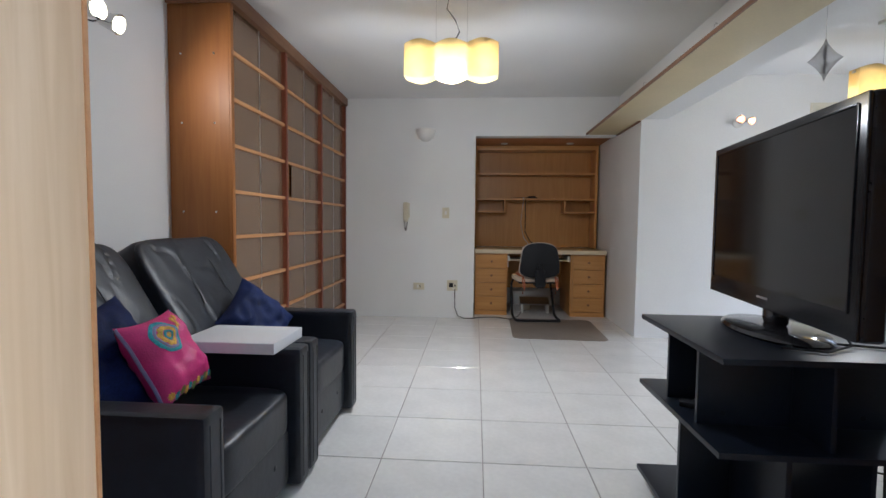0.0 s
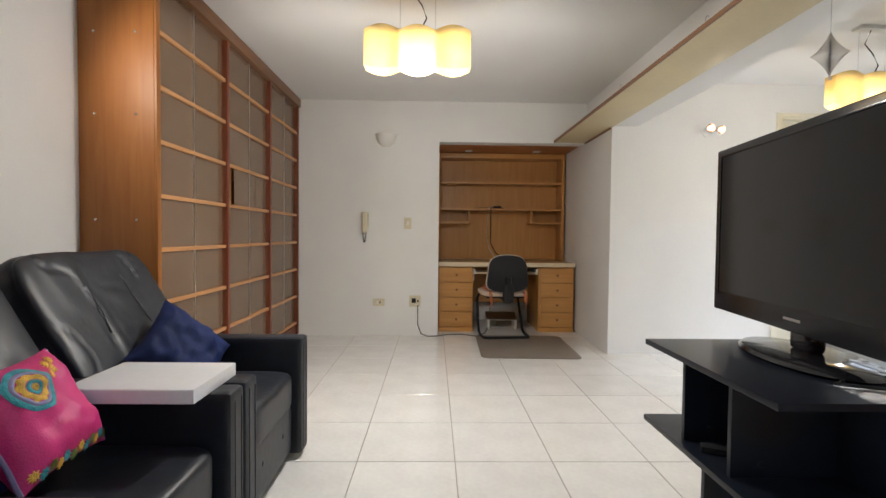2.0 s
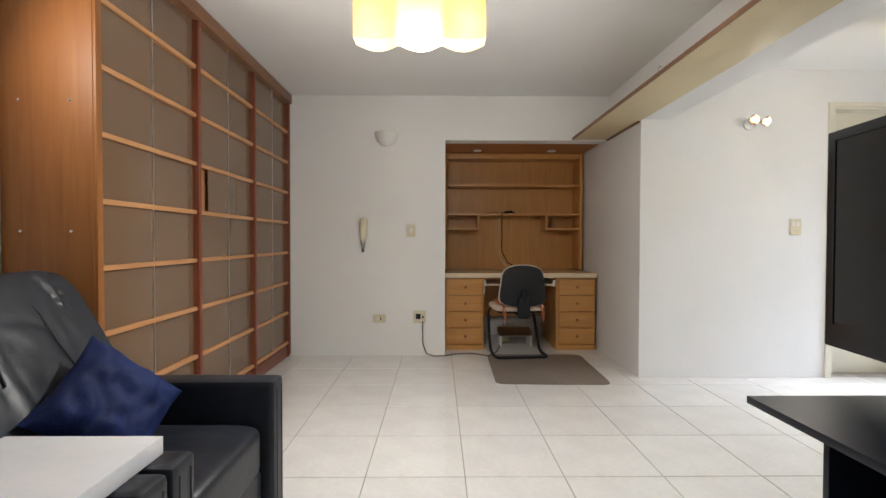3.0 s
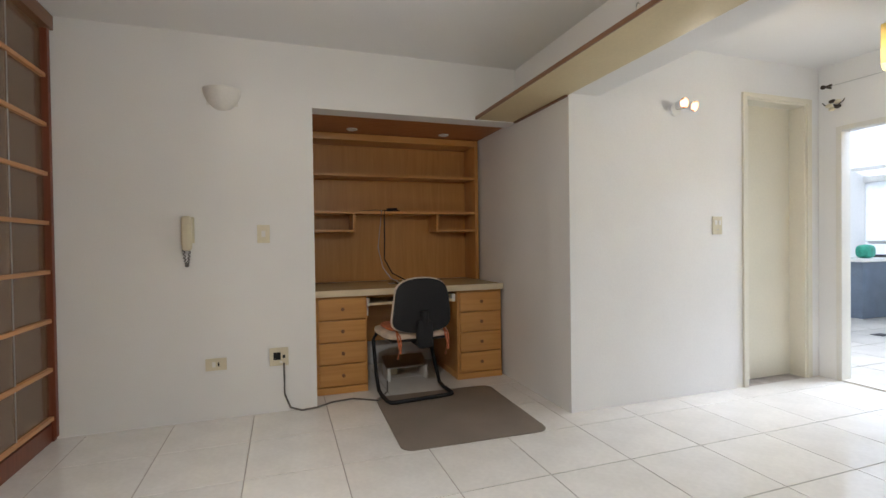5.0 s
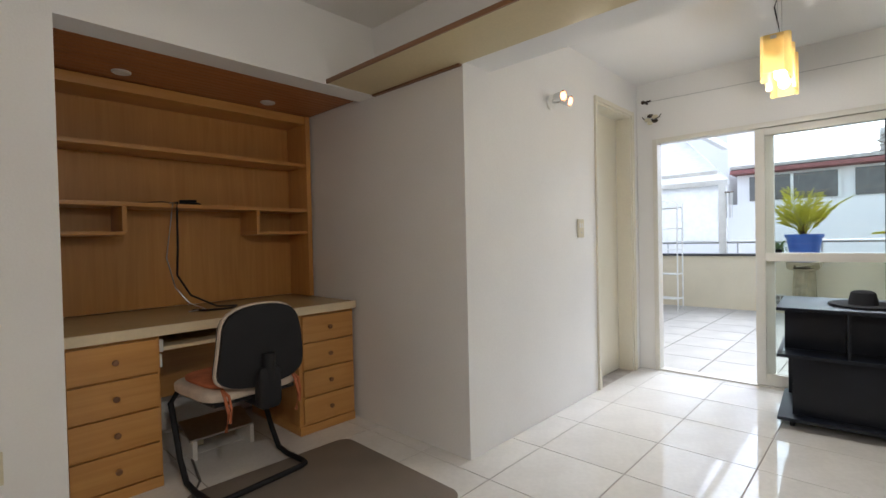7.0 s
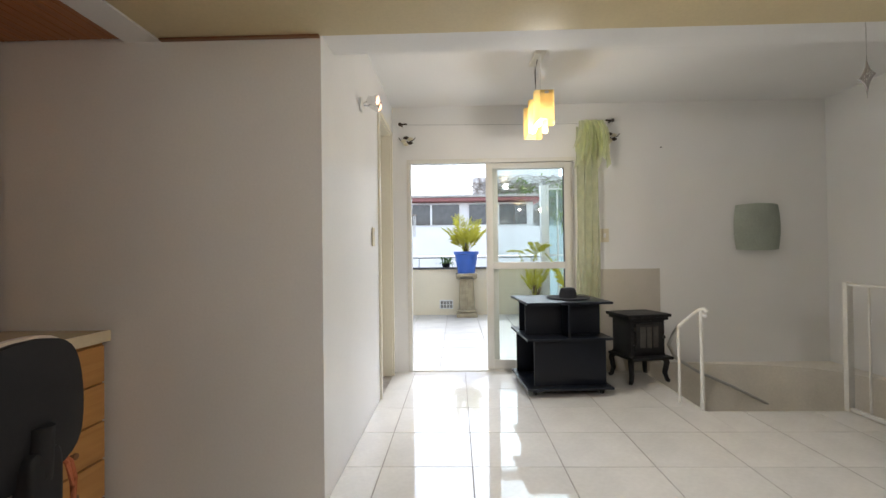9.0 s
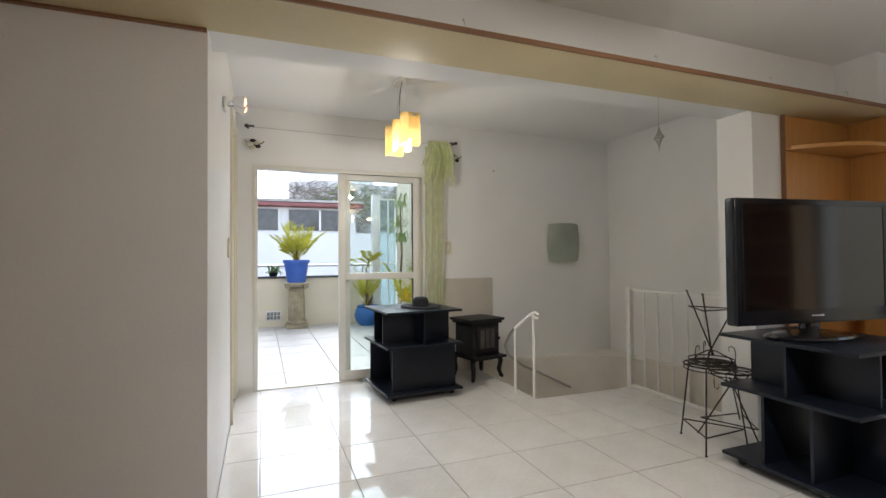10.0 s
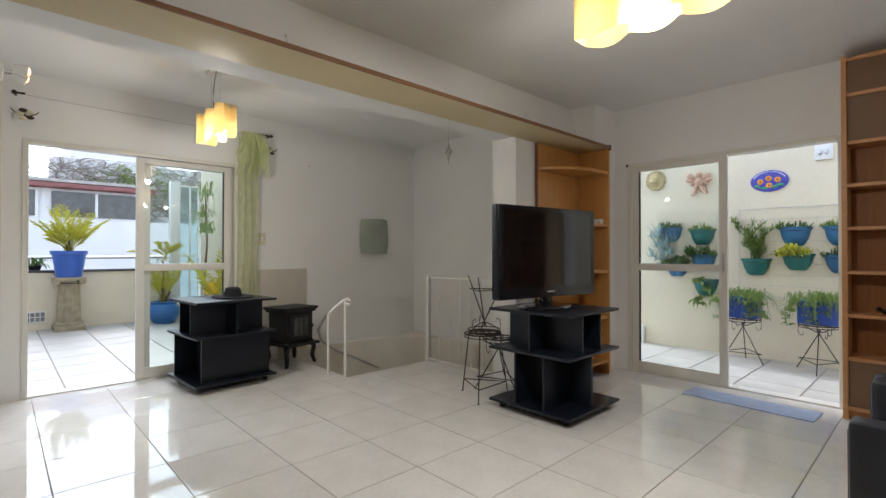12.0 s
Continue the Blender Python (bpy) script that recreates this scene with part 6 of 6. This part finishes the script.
def wall_pot(x, z, w, h, material, label, seed, leaf, kind):
    """A half-round pot hung flat on the wall, with its plant."""
    p = thing("wall_pot", label, "potted plant", pose(x, PY, z), "pots on the patio wall")
    b = bmesh.new()
    n = 16
    rows = []
    for zz, k in ((0.0, 0.45), (h * 0.12, 0.60), (h * 0.4, 0.80), (h * 0.86, 0.94), (h * 0.87, 1.02), (h, 1.04), (h, 0.96), (h * 0.86, 0.90)):
        rows.append([b.verts.new((w / 2 * k * math.cos(math.pi * i / n), -0.0 + w * 0.42 * k * math.sin(math.pi * i / n) + 0.004, zz)) for i in range(n + 1)])
    for a, c in zip(rows, rows[1:]):
        for i in range(n):
            b.faces.new((a[i], a[i + 1], c[i + 1], c[i]))
    b.faces.new(rows[0])
    for a, c in zip(rows, rows[1:]):
        b.faces.new((a[0], c[0], c[n], a[n]))
    pot = part("pot", b, material, p)
    part("soil", prism([(w / 2 * 0.88 * math.cos(math.pi * i / n), w * 0.36 * math.sin(math.pi * i / n) + 0.012) for i in range(n + 1)], h * 0.78, h * 0.9), SOIL, pot)
    cy = w * 0.18
    g = bmesh.new()
    if kind == "spiky":
        for k in range(9):
            r = random.Random(seed + k)
            tuft(g, (w * 0.42 * (k / 4 - 1), cy + r.uniform(-0.03, 0.05), h * 0.88), 14, r.uniform(0.06, 0.13), 0.85, 0.007, seed + k, 0.15)
    elif kind == "bushy":
        for k in range(9):
            r = random.Random(seed + k)
            tuft(g, (r.uniform(-0.5, 0.5) * w, cy + r.uniform(0, 0.08), h * 0.8 + r.uniform(0, 0.06)), 22, 0.11, 1.1, 0.011, seed + k, 0.5)
    elif kind == "tall":
        for k in range(9):
            r = random.Random(seed + k)
            lean, reach = r.uniform(-0.26, 0.24), r.uniform(0.20, 0.50)
            line = [Vector((r.uniform(-0.06, 0.06) + lean * t ** 1.5, cy + 0.05 * t * math.sin(k), h * 0.8 + reach * t - 0.10 * abs(lean) * t * t)) for t in (0, 0.25, 0.5, 0.75, 1.0)]
            part("stem", tube(line, 0.006, 6, taper=0.003), LEAF_G, p)
            for q in range(11):
                t = 0.25 + 0.75 * q / 10
                e = min(3, int(t * 4))
                at = line[e].lerp(line[e + 1], t * 4 - e)
                tuft(g, tuple(at), 15, 0.065, 1.0, 0.0034, seed + 31 * k + q, 0.1)
    elif kind == "trailing":
        for k in range(10):
            r = random.Random(seed + k)
            tuft(g, (r.uniform(-0.5, 0.5) * w, cy + 0.06, h * 0.95 - r.uniform(0, 0.30)), 12, 0.10, 1.0, 0.012, seed + k, 0.9)
    part("foliage", g, leaf, p, smooth=False)
    return p


wall_pot(1.33, 1.20, 0.26, 0.16, AZURE_POT, "azure half-pot with low succulents on the patio wall", 100, LEAF_G, "spiky")
wall_pot(0.99, 1.16, 0.27, 0.17, GREEN_POT, "green half-pot with a pale upright plant on the patio wall", 110, LEAF_LIGHT, "spiky")
wall_pot(0.15, 1.14, 0.27, 0.18, AZURE_POT, "azure half-pot with spiky succulents on the patio wall", 120, LEAF_G, "spiky")
wall_pot(-0.20, 1.14, 0.27, 0.18, AZURE_POT, "azure half-pot with small plants on the patio wall", 130, LEAF_LIGHT, "spiky")
wall_pot(0.48, 0.84, 0.27, 0.17, GREEN_POT, "green half-pot with a tall bushy plant on the patio wall", 140, LEAF_LIGHT, "tall")
wall_pot(0.13, 0.90, 0.27, 0.16, GREEN_POT, "green half-pot with yellow-green leaves on the patio wall", 150, LEAF_YG, "bushy")
wall_pot(-0.20, 0.88, 0.27, 0.17, AZURE_POT, "azure half-pot with a small cactus on the patio wall", 160, LEAF_G, "spiky")
wall_pot(0.98, 0.90, 0.27, 0.15, AZURE_POT, "azure half-pot with dark leaves on the patio wall", 170, LEAF_G, "bushy")
wall_pot(1.26, 0.80, 0.26, 0.15, AZURE_POT, "azure half-pot with dense rosemary-like leaves on the patio wall", 180, LEAF_G, "bushy")
wall_pot(0.96, 0.60, 0.27, 0.18, GREEN_POT, "green half-pot with trailing stems on the patio wall", 190, LEAF_LIGHT, "trailing")
gp = thing("grey_plant", "pale blue-grey spiky plant by the patio wall", "plant", pose(1.42, PY + 0.10, 0.95))
part("holder", box(-0.05, 0.05, -0.098, -0.02, -0.06, 0.0, 0.004), AZURE_POT, gp)
g = bmesh.new()
for k in range(14):
    r = random.Random(300 + k)
    tuft(g, (r.uniform(-0.12, 0.10), r.uniform(-0.04, 0.06), 0.02 + 0.024 * k), 20, 0.15, 1.2, 0.007, 300 + k, 0.1)
part("foliage", g, LEAF_GREY, gp, smooth=False)

for x0, x1, z0, z1 in ((0.86, 1.46, 0.62, 1.52), (-0.45, 0.63, 0.62, 1.52)):
    tr = thing("wire_trellis", "thin wire grid fixed to the patio wall", "trellis", pose(0, PY + 0.012, 0), "wire trellises")
    part("border", tube([(x0, 0, z0), (x1, 0, z0), (x1, 0, z1), (x0, 0, z1)], 0.003, 5, True), STEEL, tr)
    for k in range(1, 8):
        part("wire", tube([(x0, 0, z0 + (z1 - z0) * k / 8), (x1, 0, z0 + (z1 - z0) * k / 8)], 0.0012, 4), STEEL, tr)

for x, y, seed in ((0.53, -0.93, 400), (-0.07, -0.92, 420)):
    plant_stand(pose(x, y, -0.015, 0, 0, 15 if seed == 400 else 70), "dark wrought-iron plant stand with scrolls on the patio", 0.43, 0.15, 0.20, "patio plant stands", twist=2.7, hooks=True)
    bp_ = thing("planter", "royal blue trough full of grassy trailing plants on a stand", "potted plant", pose(x, y, 0.424), "patio planters")
    part("pot", box(-0.145, 0.145, -0.10, 0.10, 0, 0.20, 0.012), mat("deep blue planter", (0.03, 0.075, 0.33), 0.4, vary=0.1), bp_)
    part("rim", box(-0.155, 0.155, -0.11, 0.11, 0.20, 0.215, 0.004), AZURE_POT, bp_)
    g = bmesh.new()
    for k in range(20):
        r = random.Random(seed + k)
        tuft(g, (r.uniform(-0.15, 0.15), r.uniform(-0.09, 0.09), 0.19), 20, 0.20, 1.2, 0.0034, seed + k, 0.9)
    for k in range(9):
        r = random.Random(seed + 50 + k)
        x1, y1 = r.uniform(-0.22, 0.22), r.uniform(0.10, 0.17)
        for q in range(5):
            tuft(g, (x1 * (0.75 + 0.09 * q), y1, 0.20 - 0.045 * q * r.uniform(0.6, 1.2)), 9, 0.075, 1.0, 0.005, seed + 60 + 7 * k + q, 0.7)
    part("foliage", g, LEAF_LIGHT, bp_, smooth=False)

plaque = thing("sunflower_plaque", "oval blue ceramic plaque with orange sunflowers on the patio wall", "plaque", pose(0.363, PY, 1.80, 0, 0, 180))
part("oval", moved(lathe([(0.0, 0.0), (0.165, 0.0), (0.165, 0.010), (0.155, 0.016), (0.0, 0.016)], 44), pose(0, 0, 0, 90, 0, 0) @ Matrix.Diagonal((1, 0.66, 1, 1))), PLAQUE_BLUE, plaque)
for x, z in ((-0.075, -0.005), (-0.005, 0.025), (0.072, 0.008), (0.0, -0.045)):
    fl = part("sunflower", moved(lathe([(0.0, 0.0165), (0.028, 0.0165), (0.024, 0.020), (0.0, 0.021)], 14), pose(x, 0, z, 90, 0, 0)), PLAQUE_ORANGE, plaque)
    part("flower_heart", moved(lathe([(0.0, 0.021), (0.010, 0.021), (0.009, 0.024), (0.0, 0.024)], 12), pose(x, 0, z, 90, 0, 0)), STEM, fl)
for x, z, a in ((-0.10, -0.05, 20), (0.05, -0.06, -15), (0.10, -0.045, 10), (-0.04, -0.07, 0)):
    part("leaf", moved(ball(0.022, 1.5, 0.2, 0.6, (0, 0, 0), 10, 6), pose(x, -0.016, z, 0, a, 0)), PLAQUE_GREEN, plaque)
for k in range(14):
    a = radians(155 - 130 * k / 13)
    part("lettering_bar", moved(box(-0.006, 0.006, -0.018, -0.0165, -0.005, 0.005), pose(0.142 * math.cos(a), 0, 0.094 * math.sin(a), 0, 90 - math.degrees(a), 0)), PLASTER, plaque)

b = merge(ball(0.085, 1, 0.5, 1.1, (0, 0.02, 0)), ball(0.045, 1, 0.7, 0.8, (0, 0.06, -0.02)))
for k in range(16):
    a = k * 2 * math.pi / 16
    merge(b, ball(0.028, 1, 0.6, 1, (0.09 * math.cos(a), 0.02, 0.095 * math.sin(a)), 10, 6))
solid("lion_mask", b, LION_STONE, "ochre cast-stone animal mask on the patio wall", "wall ornament", pose(1.50, PY, 1.93))
b = merge(ball(0.042, 0.9, 0.7, 1.25, (0.0, 0.035, 0.0)), ball(0.033, 1, 0.9, 1.1, (-0.005, 0.045, 0.078)))
for x, z, w, tall, turn in ((-0.075, 0.055, 0.055, 0.030, 35), (0.080, 0.060, 0.055, 0.030, -35), (-0.095, 0.015, 0.045, 0.022, 10), (0.098, 0.02, 0.045, 0.022, -10), (-0.045, -0.075, 0.022, 0.058, 25), (0.040, -0.085, 0.022, 0.058, -15), (-0.055, -0.005, 0.045, 0.016, -40), (0.052, -0.012, 0.045, 0.016, 40), (-0.072, -0.125, 0.024, 0.014, 0), (0.058, -0.14, 0.024, 0.014, 0)):
    merge(b, moved(ball(1, w, 0.022, tall, (0, 0, 0), 12, 8), pose(x, 0.028, z, 0, turn, 0)))
solid("angel_figure", b, TERRACOTTA, "pale terracotta winged wall figure", "wall ornament", pose(1.02, PY, 1.86))
bulk = thing("bulkhead_lamp", "white square outdoor bulkhead lamp on the patio wall", "wall lamp", pose(-0.075, PY, 2.03))
part("frame", box(-0.07, 0.07, 0.0, 0.03, -0.075, 0.075, 0.012), WHITE_PAINT, bulk)
for x in (-0.025, 0.025):
    part("lens", ball(0.03, 0.6, 0.4, 0.9, (x, 0.033, -0.01), 12, 8), STEEL, bulk)
tp = thing("yard_pole", "dark pole with a blue pot at the patio wall's end", "pole", pose(1.84, -1.32, -0.015))
part("pole", tube([(0, 0, 0), (0.01, 0, 0.7), (-0.02, 0, 1.35)], 0.028, 8), DARK_PLASTIC, tp)
part("pot", lathe([(0.0, 0.18), (0.05, 0.18), (0.075, 0.38), (0.0, 0.38)], 18), BLUE_POT, tp)
solid("pvc_pipe", box(-0.045, 0.045, -0.03, 0.03, 0, 0.20, 0.01), WHITE_PAINT, "short white pipe cover at the patio wall", "pipe cover", pose(1.68, PY + 0.04, -0.015))


# ---- floor tiles ----
def lay_tiles(parent, bands, x0, y0, step, joint, z, thick, material, name="tile", bevel=0.0015):
    """Square tiles over bands (y0, y1, x0, x1); pieces of equal size share a mesh."""
    shared = {}
    xa, xb = min(q[2] for q in bands), max(q[3] for q in bands)
    ya, yb = min(q[0] for q in bands), max(q[1] for q in bands)
    for i in range(math.floor((xa - x0) / step), math.ceil((xb - x0) / step) + 1):
        for j in range(math.floor((ya - y0) / step), math.ceil((yb - y0) / step) + 1):
            tx0, tx1 = x0 + i * step + joint / 2, x0 + (i + 1) * step - joint / 2
            ty0, ty1 = y0 + j * step + joint / 2, y0 + (j + 1) * step - joint / 2
            pieces = []
            for q in bands:
                a0, a1, c0, c1 = max(tx0, q[2]), min(tx1, q[3]), max(ty0, q[0]), min(ty1, q[1])
                if a1 - a0 > 0.01 and c1 - c0 > 0.004:
                    if pieces and abs(pieces[-1][0] - a0) + abs(pieces[-1][1] - a1) < 1e-6:
                        pieces[-1][3] = c1
                    else:
                        pieces.append([a0, a1, c0, c1])
            for a0, a1, c0, c1 in pieces:
                key = (round(a1 - a0, 3), round(c1 - c0, 3))
                if key not in shared:
                    shared[key] = mesh_of(name, box(-key[0] / 2, key[0] / 2, -key[1] / 2, key[1] / 2, -thick, 0, bevel, 1), material, False)
                ob = new(name, shared[key])
                ob.parent = parent
                ob.location = ((a0 + a1) / 2, (c0 + c1) / 2, z)


lay_tiles(floor, [(YS - 0.0, 1.38, XW, 1.5), (1.38, 2.3, XW, 2.67), (2.3, 4.5, XW, XE), (4.5, YP, XW, 1.5), (YP, 6.17, 0.0, 1.5)], 0.06, 2.965, 0.45, 0.004, 0.0, 0.0035, TILE)
lay_tiles(terrace, [(2.0, 6.55, XE + 0.17, 7.86)], 3.93, 2.1, 0.5, 0.010, -0.015, 0.008, TERR_TILE)
lay_tiles(terrace, [(-1.22, 0.15, -2.0, 1.9)], -0.1, -1.1, 0.45, 0.010, -0.015, 0.008, TERR_TILE)
